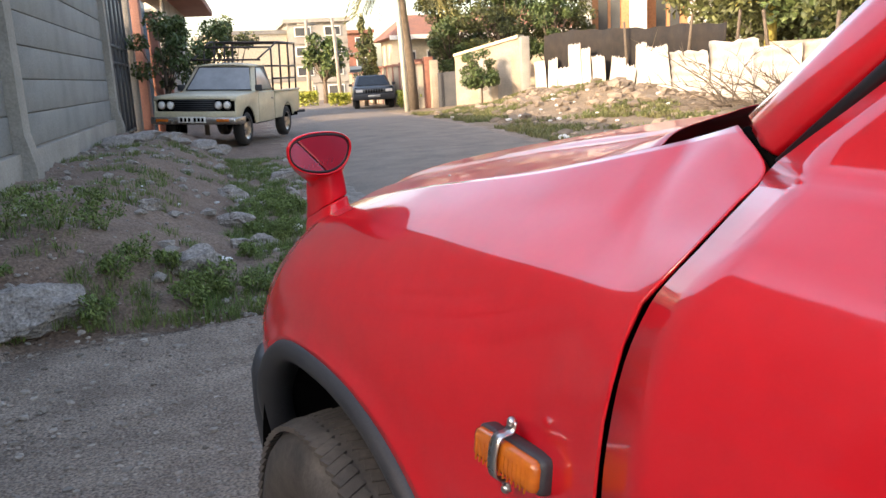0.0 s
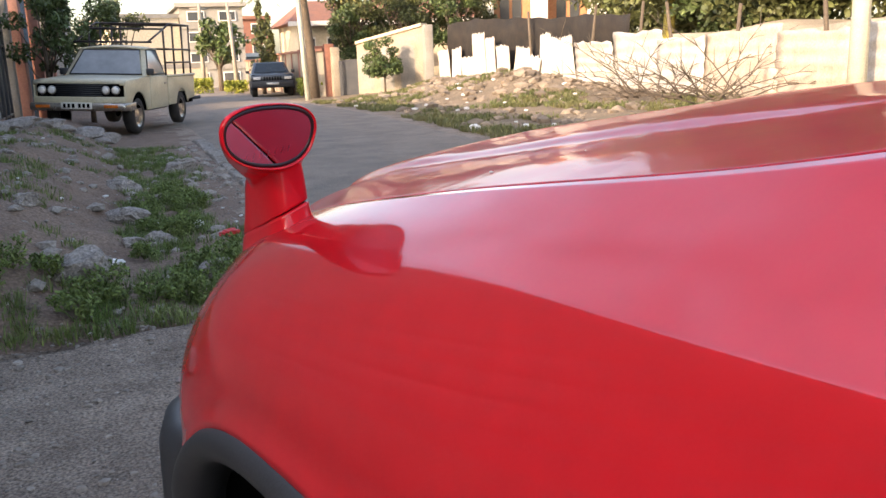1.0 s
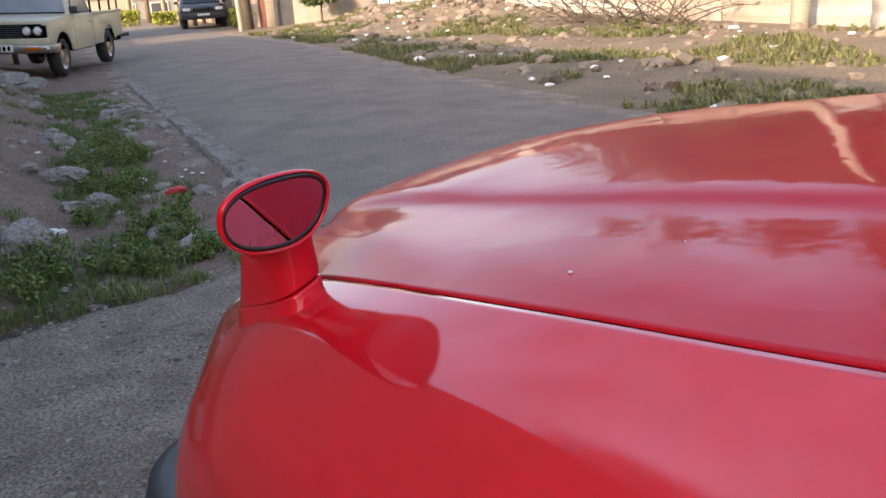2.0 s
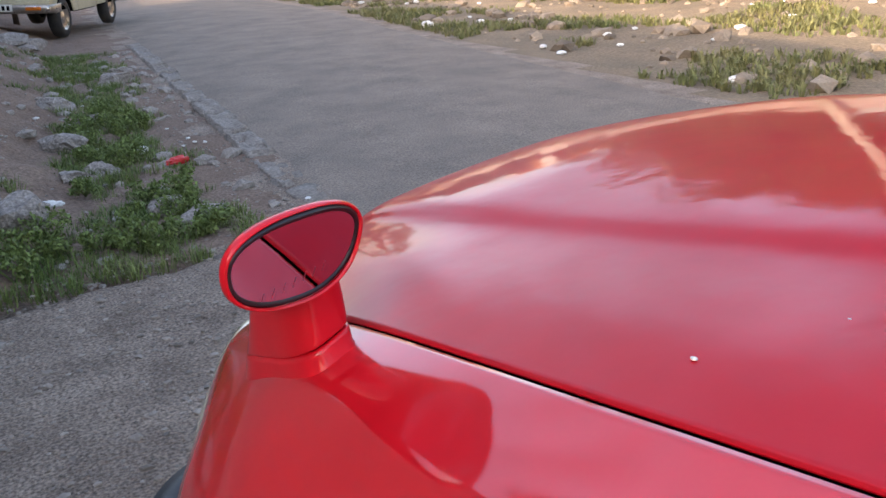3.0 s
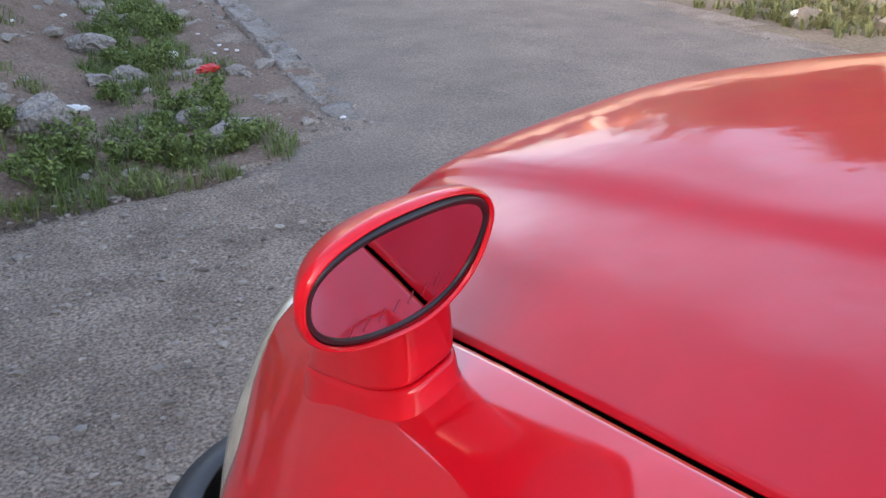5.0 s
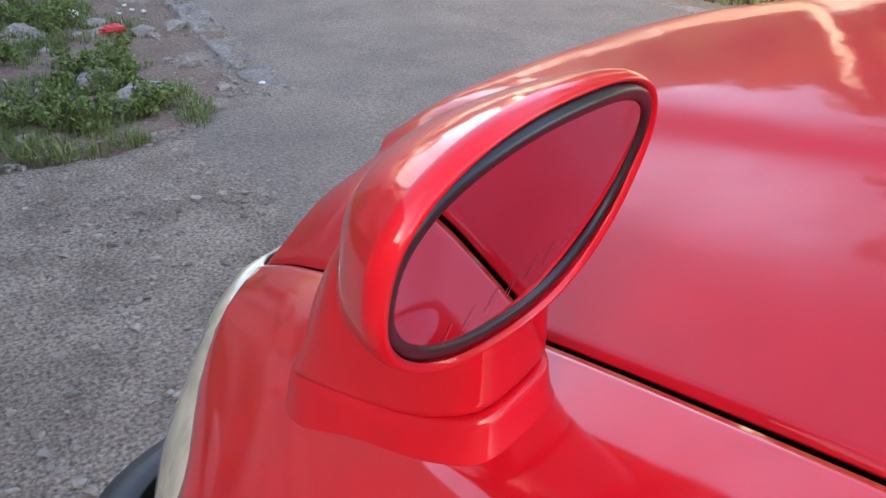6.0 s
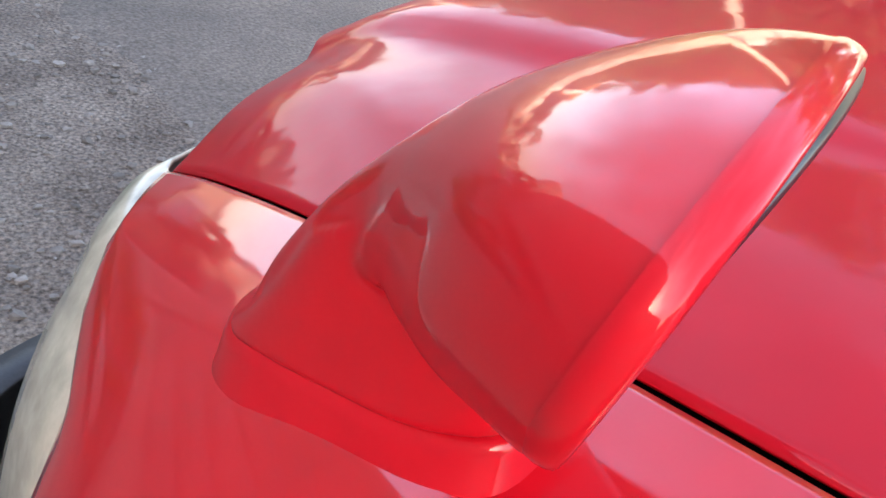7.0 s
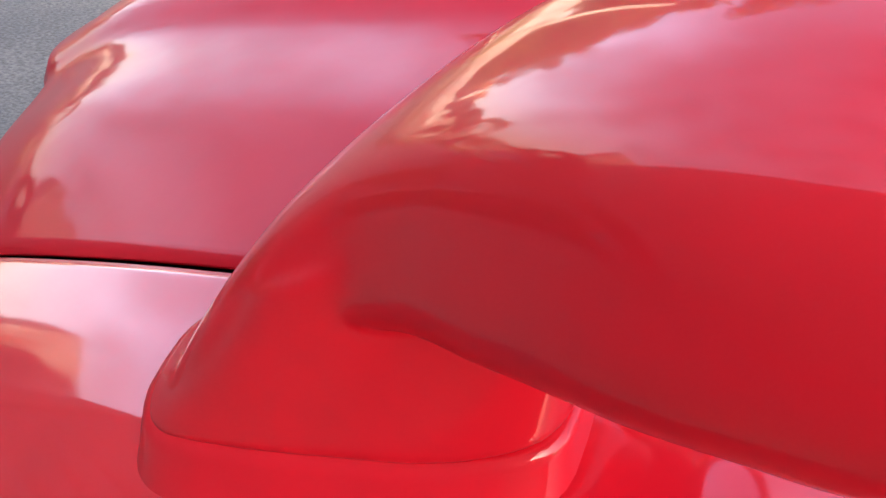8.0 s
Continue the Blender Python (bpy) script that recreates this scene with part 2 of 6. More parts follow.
M_ROOF = mat("clay_roof_tiles", (0.3, 0.13, 0.08), 0.85, 0, (0.22, 0.11, 0.08), 2, 20)
M_WHITE = mat("white_paint", (0.78, 0.76, 0.72), 0.6, 0, (0.7, 0.68, 0.63), 1, 20)
M_REDPLASTIC = mat("red_wrapper", (0.6, 0.02, 0.02), 0.4)
M_WHITEPLASTIC = mat("white_litter", (0.8, 0.8, 0.78), 0.5)
M_WINDOW = mat("window_glass", (0.05, 0.055, 0.06), 0.12, 0, (0.08, 0.085, 0.09), 0.6, spec=0.6)
M_DARKRED = mat("dark_red_pipe", (0.03, 0.022, 0.022), 0.5)
M_SILVER = mat("silver_paint", (0.07, 0.075, 0.085), 0.3, 0.2, (0.05, 0.055, 0.06), 3, coat=0.6)
M_PLATE = mat("number_plate_white", (0.75, 0.74, 0.68), 0.5)


# ---- ground ----
def kerb_x(y):
    return 0.66 + 0.105 * (np.asarray(y, float) - 3.66)


def right_x(y):
    return np.interp(y, [-60, 4, 6.5, 11, 20, 28, 60, 120, 400], [0.5, 4.25, 4.6, 5.3, 6.9, 8.0, 13.5, 21, 60])


def far_rise(y):
    return -0.014 * np.clip(np.asarray(y, float) - 16, 0, 40)


def ground_z(x, y):
    x, y = np.asarray(x, float), np.asarray(y, float)
    d = kerb_x(y) - x
    z = 0.44 * smoothstep((d - 0.95) / 1.3) * smoothstep((y - 3.1) / 1.2) * (1 - 0.75 * smoothstep((y - 14) / 5))
    e = x - right_x(y)
    z = z + 0.22 * smoothstep((e - 0.3) / 5.0)
    heap = np.exp(-((x - 10.6) / 1.5) ** 2 - ((y - 18.5) / 2.6) ** 2) * 0.55 + np.exp(-((x - 11.6) / 1.2) ** 2 - ((y - 23.5) / 3.0) ** 2) * 0.4
    return z + heap + far_rise(y)


def rough(x, y, s):
    return noise.noise(Vector((x * s, y * s, 3.1)))


def build_ground():
    xs = np.concatenate([[-1500, -600, -200, -80, -30, -14, -8, -5], np.arange(-3.4, 2.6, 0.045), np.arange(2.6, 9, 0.25), np.arange(9, 16, 0.35), [17, 19, 22, 28, 40, 80, 200, 600, 1500]])
    ys = np.concatenate([[-1500, -600, -200, -60, -25, -12, -6, -3, -1.5], np.arange(-0.6, 9, 0.05), np.arange(9, 30, 0.3), [32, 35, 40, 48, 60, 80, 120, 200, 400, 800, 1500]])
    X, Y = np.meshgrid(xs, ys)
    Z = ground_z(X, Y)
    near = (np.abs(X) < 14) & (Y > -3) & (Y < 30)
    for i, j in zip(*np.nonzero(near)):
        x, y = X[i, j], Y[i, j]
        d = kerb_x(y) - x
        on_mound = float(smoothstep((d - 0.2) / 0.8) * smoothstep((y - 3.2) / 0.5))
        amp = 0.006 + 0.05 * on_mound
        Z[i, j] += amp * rough(x, y, 2.2) + 0.5 * amp * rough(x, y, 6.0) + (0.004 + 0.018 * on_mound) * rough(x, y, 15.0)
        if -0.1 < d < 2.3 and y < 3.5:      # low broken edge of the driveway apron
            edge = 3.36 + 0.13 * x + 0.12 * rough(x, 0, 1.7)
            Z[i, j] -= 0.05 * float(smoothstep((y - edge) / 0.06))
    n, m = X.shape
    me = bpy.data.meshes.new("ground")
    idx = np.arange(n * m).reshape(n, m)
    faces = np.stack([idx[:-1, :-1], idx[:-1, 1:], idx[1:, 1:], idx[1:, :-1]], -1).reshape(-1, 4)
    me.from_pydata(np.stack([X, Y, Z], -1).reshape(-1, 3).tolist(), [], faces.tolist())
    me.materials.append(M_DIRT)
    me.materials.append(M_SOIL)
    me.materials.append(M_VERGE)
    cx, cy = X[:-1, :-1].ravel(), Y[:-1, :-1].ravel()
    idxm = np.zeros(len(faces), int)
    dd = kerb_x(cy) - cx
    idxm[(dd > 0.12 + 0.25 * np.sin(cy * 2.3) * np.sin(cy * 5.1 + 1)) & (cy > 3.45 + 0.12 * cx)] = 1
    idxm[(cx - right_x(cy) > 0.0)] = 2
    me.polygons.foreach_set("material_index", idxm)
    me.polygons.foreach_set("use_smooth", [True] * len(faces))
    return tagged(new("ground", me), "dusty gravel and trodden soil ground beside the road", "ground", kind="structure")


ground = build_ground()


def build_road():
    ys = np.concatenate([[-60, -30, -15, -8, -4], np.arange(-2, 30, 0.2), np.arange(31, 90, 4), [120, 200, 400]])
    rows = []
    for y in ys:
        l, r = float(kerb_x(y)), float(right_x(y))
        if y < 3.6:
            l = l - 0.5 + 0.3 * rough(0, y, 1.1)
        l += 0.05 * rough(1, y, 3) + 0.03 * rough(2, y, 9)
        r += 0.06 * rough(5, y, 2) + 0.04 * rough(7, y, 8)
        row = []
        for k in range(17):
            f = k / 16
            x = l + (r - l) * f
            z = float(ground_z(x, y)) + 0.012 + 0.03 * math.sin(math.pi * f) + 0.004 * rough(x, y, 1.5)
            row.append((x, y, z))
        row[0] = (l - 0.02, y, row[0][2] - 0.04)
        row[-1] = (r + 0.02, y, row[-1][2] - 0.05)
        rows.append(row)
    bm, _ = grid_mesh(rows)
    return tagged(part("road", bm, M_ROAD), "dusty worn grey asphalt road with ragged edges", "road", kind="structure")


road = build_road()


# ---- the red car ----
CAR = pose(-0.010, 0.3935, 0, 0, 0, 8.45)
car = thing("off_road_car", CAR, "glossy red compact off-road car with black wheel-arch flares, parked on gravel", "car")

# feature lines of the left side: u to the right, v forward, z up
GAP = [(-0.554, 0.340, 0.893), (-0.567, 0.270, 0.925), (-0.589, 0.150, 0.970), (-0.606, 0.000, 1.011), (-0.627, -0.300, 1.066), (-0.633, -0.600, 1.112), (-0.613, -0.779, 1.148)]
GAP_F = [(a - 0.0055, b, c - 0.001) for a, b, c in GAP[:-1]] + [(-0.628, -0.787, 1.148), (-0.617, -0.833, 1.159), (-0.631, -0.895, 1.173)]
CREASE = [(-0.610, 0.298, 0.895), (-0.626, 0.264, 0.903), (-0.663, 0.100, 0.963), (-0.678, -0.031, 0.993), (-0.705, -0.340, 1.021), (-0.736, -0.635, 1.033), (-0.751, -0.789, 1.040), (-0.762, -0.872, 1.045), (-0.771, -0.932, 1.050)]

DOOR_EDGE = [(-0.636, -1.105, 1.268), (-0.648, -1.040, 1.210), (-0.662, -0.962, 1.150), (-0.687, -0.966, 1.134), (-0.715, -0.964, 1.114), (-0.740, -0.961, 1.094), (-0.758, -0.950, 1.072), (-0.771, -0.940, 1.050), (-0.790, -0.934, 1.008), (-0.803, -0.931, 0.955), (-0.810, -0.929, 0.900), (-0.814, -0.927, 0.780), (-0.815, -0.925, 0.600), (-0.812, -0.925, 0.400)]
ARCH_V, ARCH_Z, ARCH_A, ARCH_FRONT, ARCH_B, ARCH_N = -0.215, 0.347, 0.482, 0.375, 0.473, 2.5


def arch(a, da=0.0):
    """A point (v, z) of the wheel arch at angle a (0 front, 90 top), moved outward by da."""
    c, s = math.cos(radians(a)), math.sin(radians(a))
    v = math.copysign(abs(c) ** (2 / ARCH_N), c) * ((ARCH_A if c < 0 else ARCH_FRONT) + da)
    z = math.copysign(abs(s) ** (2 / ARCH_N), s) * (ARCH_B + da)
    return ARCH_V + v, ARCH_Z + z


def arch_u(a):
    """How far out the arch's edge stands: drawn in towards the nose."""
    return -0.784 - 0.006 * math.sin(radians(a)) + 0.040 * float(smoothstep((45 - a) / 40))


def lower_edge(n):
    """Lower border of the fender: from the lamp's foot along the arch to the sill by the door."""
    pts = [(-0.713, 0.198, 0.660)]
    for a in (22, 36, 50, 64, 78, 92, 106, 120, 134, 148, 160):
        v, z = arch(a)
        pts.append((arch_u(a), v, z))
    pts += [(-0.815, -0.880, 0.42), (-0.813, -0.918, 0.40)]
    return catmull(pts, n)


EDGE_U, EDGE_V, EDGE_Z = np.array(DOOR_EDGE[7:])[::-1].T


LAMP_EDGE = [(-0.556, 0.338, 0.892), (-0.612, 0.292, 0.888), (-0.650, 0.246, 0.872), (-0.686, 0.211, 0.847), (-0.702, 0.204, 0.820), (-0.710, 0.201, 0.780), (-0.713, 0.200, 0.720), (-0.713, 0.198, 0.660)]


def fender_side(n=72, m=22):
    top = catmull(CREASE, n)
    low = lower_edge(n)
    rows = []
    for i in range(n):
        a, b = top[i], low[i]
        row = []
        for r in np.linspace(0, 1, m):
            e = 1 - (1 - r) ** 2.7
            p = a + (b - a) * r
            p[0] = a[0] + (b[0] - a[0]) * e
            k = math.exp(-((n - 1 - i) / 9) ** 2)                                         # flush with the door at its rear edge
            p[0] += k * (np.interp(p[2], EDGE_Z, EDGE_U) - p[0])
            p[1] += k * (np.interp(p[2], EDGE_Z, EDGE_V) + 0.009 - p[1]) * (i / (n - 1)) ** 8
            p[0] -= 0.010 * math.exp(-((1 - r) / 0.10) ** 2) * math.sin(math.pi * min(1, i / n * 1.1))   # rolled lip
            row.append(p)
        rows.append(row)
    rows = np.array(rows)
    nose, K = catmull([tuple(top[0])] + LAMP_EDGE[2:], m), 16           # sweep round to the lamp's border
    for c in range(1, m):
        end, back = rows[K, c].copy(), rows[K + 2, c] - rows[K, c]
        ctrl = end - back / np.linalg.norm(back) * 0.5 * np.linalg.norm(end - nose[c])
        w = float(smoothstep(c / (m - 1) / 0.25))
        for i in range(K):
            t = i / K
            rows[i, c] += w * ((1 - t) ** 2 * nose[c] + 2 * t * (1 - t) * ctrl + t * t * end - rows[i, c])
    return rows


def fender_top(n=72, m=25):
    L = np.array([catmull(l, n) for l in (GAP_F, CREASE)])
    rows = []
    for i in range(n):
        g, s = L[:, i]
        k = float(smoothstep((i / (n - 1) - 0.90) / 0.10))
        mid = (g + s) / 2 + np.array([-0.001, 0, 0.001])
        line = catmull([g, mid, s], m)
        if k > 0:
            end = catmull([g, (-0.666, -0.955, 1.145), (-0.700, -0.957, 1.121), (-0.742, -0.951, 1.088), s], m)
            line = line * (1 - k) + end * k
        rows.append(np.vstack([[g + np.array([0.004, 0, -0.009])], line]))
    return np.array(rows)


def fender(side):
    a, b = fender_top(), fender_side()
    rows = np.concatenate([a, b[:, 1:]], axis=1)
    if side > 0:
        rows = mirror_u(rows)
    bm, _ = grid_mesh(rows)
    ob = part("fender", bm, M_RED, car, "red front fender with a soft shoulder crease")
    return thick(ob, 0.0025, 0)


fender(-1), fender(1)


def hood_lines():
    """Lines from the left gap to the middle of the bonnet."""
    g = np.array(GAP)
    valley = np.array([(-0.482, 0.374, 0.915), (-0.487, 0.296, 0.962), (-0.513, 0.138, 1.006), (-0.529, -0.012, 1.034), (-0.551, -0.307, 1.083), (-0.547, -0.592, 1.124), (-0.538, -0.730, 1.158)])
    foot = np.array([(-0.405, 0.403, 0.925), (-0.407, 0.318, 0.976), (-0.421, 0.153, 1.020), (-0.427, -0.008, 1.048), (-0.428, -0.296, 1.095), (-0.424, -0.571, 1.135), (-0.424, -0.687, 1.166)])
    ridge = np.array([(-0.352, 0.431, 0.936), (-0.353, 0.339, 0.993), (-0.366, 0.165, 1.037), (-0.368, -0.003, 1.062), (-0.364, -0.295, 1.110), (-0.355, -0.561, 1.145), (-0.349, -0.668, 1.172)])
    mid = np.array([(-0.162, 0.461, 0.943), (-0.170, 0.359, 1.006), (-0.179, 0.176, 1.054), (-0.185, -0.002, 1.082), (-0.184, -0.296, 1.125), (-0.175, -0.548, 1.150), (-0.172, -0.652, 1.179)])
    cen = mid * np.array([0, 1, 1]) + np.array([0, 0.012, 0.004])
    return [g, valley, foot, ridge, mid, cen]


def bonnet():
    half = [np.array(l) for l in hood_lines()]
    full = half + [mirror_u(l) for l in half[-2::-1]]
    rows = loft(full, 64, 97)
    tuck = lambda c, du: rows[:, c:c + 1] + np.array([du, 0, -0.002])
    rows = np.concatenate([tuck(0, 0.012), tuck(0, 0.001), rows, tuck(-1, -0.001), tuck(-1, -0.012)], axis=1)
    front = rows[0].copy()
    lip = [front + np.array([0, 0.006, -0.014]), front + np.array([0, -0.002, -0.03]), front + np.array([0, -0.03, -0.034])]
    rows = np.concatenate([np.array(lip[::-1]), rows])
    bm, _ = grid_mesh(rows)
    return thick(part("bonnet", bm, M_BONNET, car, "red bonnet with two long pressed ridges"), 0.0012)


bonnet()

# black strips that put shade into the panel gaps, and the cowl well
for sgn in (-1, 1):
    bm = bmesh.new()
    g = catmull(GAP_F, 40)
    rows = [[(sgn * abs(p[0]) + sgn * k * 0.02, p[1], p[2] - (0.004 if k > 0 else 0.010)) for k in (0.15, -1.5)] for p in g]
    grid_mesh(rows, bm=bm)
    part("gap_shade", bm, M_GAP, car)
bm = bmesh.new()
grid_mesh([[(u, v, z) for u in np.linspace(-0.64, 0.64, 9)] for v, z in ((-0.45, 1.02), (-0.70, 1.04), (-0.80, 1.06), (-0.88, 1.10), (-0.95, 1.13))], bm=bm)
part("cowl_panel", bm, M_BLACKPL, car, "black plastic cowl panel below the windscreen")


def flare(side):
    """The black moulding round a front wheel arch."""
    prof = [(0.006, 0.010), (-0.004, -0.010), (-0.012, -0.014), (-0.022, -0.012), (-0.030, -0.006), (-0.035, 0.012), (-0.035, 0.045)]
    rows = []
    for a in np.linspace(4, 172, 60):
        row = []
        for da, du in prof:
            v, z = arch(a, da)
            u = arch_u(a) - 0.008 + du
            row.append((u * -side, v, z))
        rows.append(row)
    bm, _ = grid_mesh(rows)
    ob = part("wheel_arch_flare", bm, M_BLACKPL, car, "scuffed black plastic wheel-arch flare")
    return thick(ob, 0.004, 0)


def well(side):
    rows = []
    for a in np.linspace(-20, 200, 50):
        v, z = arch(a, -0.03)
        rows.append([(side * u, v, z) for u in (0.80, 0.7, 0.5)])
    bm, vs = grid_mesh(rows)
    bm.faces.new([r[-1] for r in vs])
    part("wheel_well", bm, M_GAP, car)


def wheel(side, v0, turn=0.0):
    tyre = bmesh.new()
    R, W = 0.345, 0.215
    prof = [(-W / 2 + 0.02, 0.20), (-W / 2 - 0.004, 0.235), (-W / 2 - 0.008, 0.275), (-W / 2 + 0.004, 0.315), (-W / 2 + 0.03, 0.338), (-0.05, R), (0, R + 0.002), (0.05, R), (W / 2 - 0.03, 0.338), (W / 2 - 0.004, 0.315), (W / 2 + 0.008, 0.275), (W / 2 + 0.004, 0.235), (W / 2 - 0.02, 0.20)]
    rows = [[(x, r * math.cos(a), r * math.sin(a)) for x, r in prof] for a in np.linspace(0, 2 * math.pi, 73)[:-1]]
    rows.append(rows[0])
    grid_mesh(rows, bm=tyre)
    bmesh.ops.remove_doubles(tyre, verts=tyre.verts, dist=1e-5)
    m = Matrix.Translation((side * 0.715, v0, R)) @ Euler((0, 0, radians(turn))).to_matrix().to_4x4()
    w = part("wheel", tyre, M_RUBBER, car, "dusty black tyre with siped tread blocks")
    w.matrix_local = m
    tread = bmesh.new()
    for k in range(90):
        a = k * 2 * math.pi / 90
        rot = Euler((a, 0, 0)).to_matrix().to_4x4()
        for x, tilt in ((-0.085, 22), (-0.034, -16), (0.034, 16), (0.085, -22)):
            wide = 0.038 if abs(x) > 0.05 else 0.04
            zz = R - 0.002 if abs(x) < 0.05 else R - 0.007
            mm = rot @ Matrix.Translation((x, 0, zz)) @ Euler((0, radians(x * 130), radians(tilt))).to_matrix().to_4x4()
            box(tread, (-wide / 2, -0.0098, -0.004), (wide / 2, 0.0098, 0.005), mm)
    part("tread", tread, M_RUBBER, w, smooth=False)
    rim = bmesh.new()
    s = -1 if side < 0 else 1
    rp = [(0.10, 0.205), (0.085, 0.19), (0.03, 0.18), (0.05, 0.12), (0.065, 0.06), (0.07, 0.0)]
    rows = [[(s * x, r * math.cos(a), r * math.sin(a)) for x, r in rp] for a in np.linspace(0, 2 * math.pi, 41)]
    grid_mesh(rows, bm=rim)
    bmesh.ops.remove_doubles(rim, verts=rim.verts, dist=1e-5)
    part("rim", rim, M_STEEL, w)


for sd in (-1, 1):
    flare(sd)
    well(sd)
    wheel(sd, ARCH_V, 0)
    wheel(sd, ARCH_V - 2.2, 0)


def door(side):
    """The front door skin, curving in towards the window line."""
    prof = DOOR_EDGE
    front = catmull(prof, 40)
    front[:, 1] -= 0.002
    soft_u = front[:, 0].copy()                     # the skin behind the edge has no sharp corner at the belt
    for _ in range(14):
        soft_u[1:-1] = (soft_u[:-2] + 2 * soft_u[1:-1] + soft_u[2:]) / 4
    rows = []
    for k, f in enumerate(np.linspace(0, 1, 24)):
        row = []
        for p, su in zip(front, soft_u):
            q = p.copy()
            q[1] = p[1] + (-2.05 - p[1]) * f
            lift = 1 - (1 - f) ** 2
            w = float(smoothstep((p[2] - 0.80) / 0.35))
            q[0] = p[0] + (su - p[0]) * float(smoothstep(f / 0.10)) - 0.012 * math.sin(math.pi * min(1, f * 1.2)) * (0.6 + 0.4 * w) - 0.030 * lift * w
            row.append(q)
        rows.append(row)
    edge = [p + np.array([0.02, 0.0, 0]) for p in np.array(rows[0])]
    rows = np.array([edge] + rows)
    if side > 0:
        rows = mirror_u(rows)
    bm, _ = grid_mesh(rows)
    d = part("door", bm, M_RED, car, "red front door panel")
    thick(d, 0.003, 0)
    return d


door(-1), door(1)

# black strip behind the door's leading edge, the gap's shade as colour
for sgn in (-1, 1):
    bm = bmesh.new()
    pts = [(-0.610, -1.095, 1.265), (-0.629, -1.025, 1.204), (-0.643, -0.958, 1.139), (-0.693, -0.946, 1.102), (-0.741, -0.918, 1.059), (-0.764, -0.910, 1.026), (-0.788, -0.912, 0.908), (-0.794, -0.914, 0.600), (-0.794, -0.914, 0.4)]
    c = catmull(pts, 30)
    grid_mesh([[(sgn * abs(p[0]) - sgn * 0.016, p[1] + k, p[2] - 0.006) for k in (0.03, -0.04)] for p in c], bm=bm)
    part("door_gap_shade", bm, M_GAP, car)


def pillar(side):
    a0 = [Vector(p) for p in ((-0.625, -0.894, 1.179), (-0.641, -0.915, 1.175), (-0.654, -0.939, 1.164), (-0.658, -0.949, 1.154), (-0.614, -0.965, 1.131), (-0.593, -0.916, 1.165))]
    d = Vector((0.120, -0.700, 0.650))
    rows = [[tuple(p + d * f + Vector((0, 0, -0.06 * f * f))) for p in a0] for f in np.linspace(0, 1, 10)]
    rows = np.array(rows)
    if side > 0:
        rows = mirror_u(rows)
    bm, vs = grid_mesh(rows, closed=True)
    bm.faces.new(vs[0])
    ob = part("windscreen_pillar", bm, M_RED, car, "red windscreen pillar")
    ob.modifiers.new("soft", "BEVEL").width = 0.005
    s = bmesh.new()
    line = [tuple(Vector(((-1 if side < 0 else 1) * 0.652, -0.966, 1.154)) + Vector(((-side) * d.x, d.y, d.z + 0.0)) * f + Vector((0, 0, -0.06 * f * f))) for f in np.linspace(-0.01, 1, 10)]
    tube(s, line, 0.0065, 8)
    part("door_seal", s, M_SEAL, car, "black rubber door seal")


pillar(-1), pillar(1)
for sgn in (-1, 1):                    # dark seam between fender and pillar
    bm = bmesh.new()
    tube(bm, [(sgn * 0.612, -0.888, 1.166), (sgn * 0.630, -0.915, 1.163), (sgn * 0.645, -0.945, 1.149), (sgn * 0.655, -0.962, 1.138)], 0.006, 8)
    part("pillar_seam", bm, M_GAP, car)

# windscreen, roof and body behind
bm = bmesh.new()
grid_mesh([[(u * (1 - 0.09 * f), -0.868 + 0.12 * (1 - (u / 0.6) ** 2) - 0.70 * f, 1.150 + 0.60 * f - 0.05 * f * f) for u in np.linspace(-0.60, 0.60, 15)] for f in np.linspace(0, 1, 8)], bm=bm)
thick(part("windscreen", bm, M_GLASS, car, "dark tinted windscreen"), 0.005)
bm = bmesh.new()
grid_mesh([[(u, v, 1.685 + 0.02 * math.sin(math.pi * (u + 0.56) / 1.12) - 0.03 * k) for u in np.linspace(-0.56, 0.56, 13)] for v, k in ((-1.62, 0.4), (-1.9, 0), (-2.6, 0), (-3.0, 0.4))], bm=bm)
thick(part("roof", bm, M_RED, car), 0.02)
bm = bmesh.new()
for sgn in (-1, 1):
    grid_mesh([[(sgn * u, v, z) for u, z in ((0.80, 0.4), (0.81, 0.7), (0.79, 0.95), (0.74, 1.08), (0.66, 1.3), (0.57, 1.68))] for v in (-2.06, -2.5, -3.0)], bm=bm)
grid_mesh([[(u, -3.0, z) for u in (-0.8, 0.8)] for z in (0.4, 1.1)], bm=bm)
part("rear_body", bm, M_RED, car)
for sgn in (-1, 1):
    bm = bmesh.new()
    grid_mesh([[(sgn * (0.655 - 0.085 * f), -1.08 - 0.5 * f * (1 - k) - 0.95 * k, 1.262 + 0.42 * f) for k in np.linspace(0, 1, 5)] for f in np.linspace(0, 1, 5)], bm=bm)
    thick(part("side_window", bm, M_GLASS, car), 0.004)
bm = bmesh.new()
box(bm, (-0.70, -2.9, 0.22), (0.70, 0.2, 0.40))
part("underbody", bm, M_GAP, car)

# front face: lamps, grille, bumper


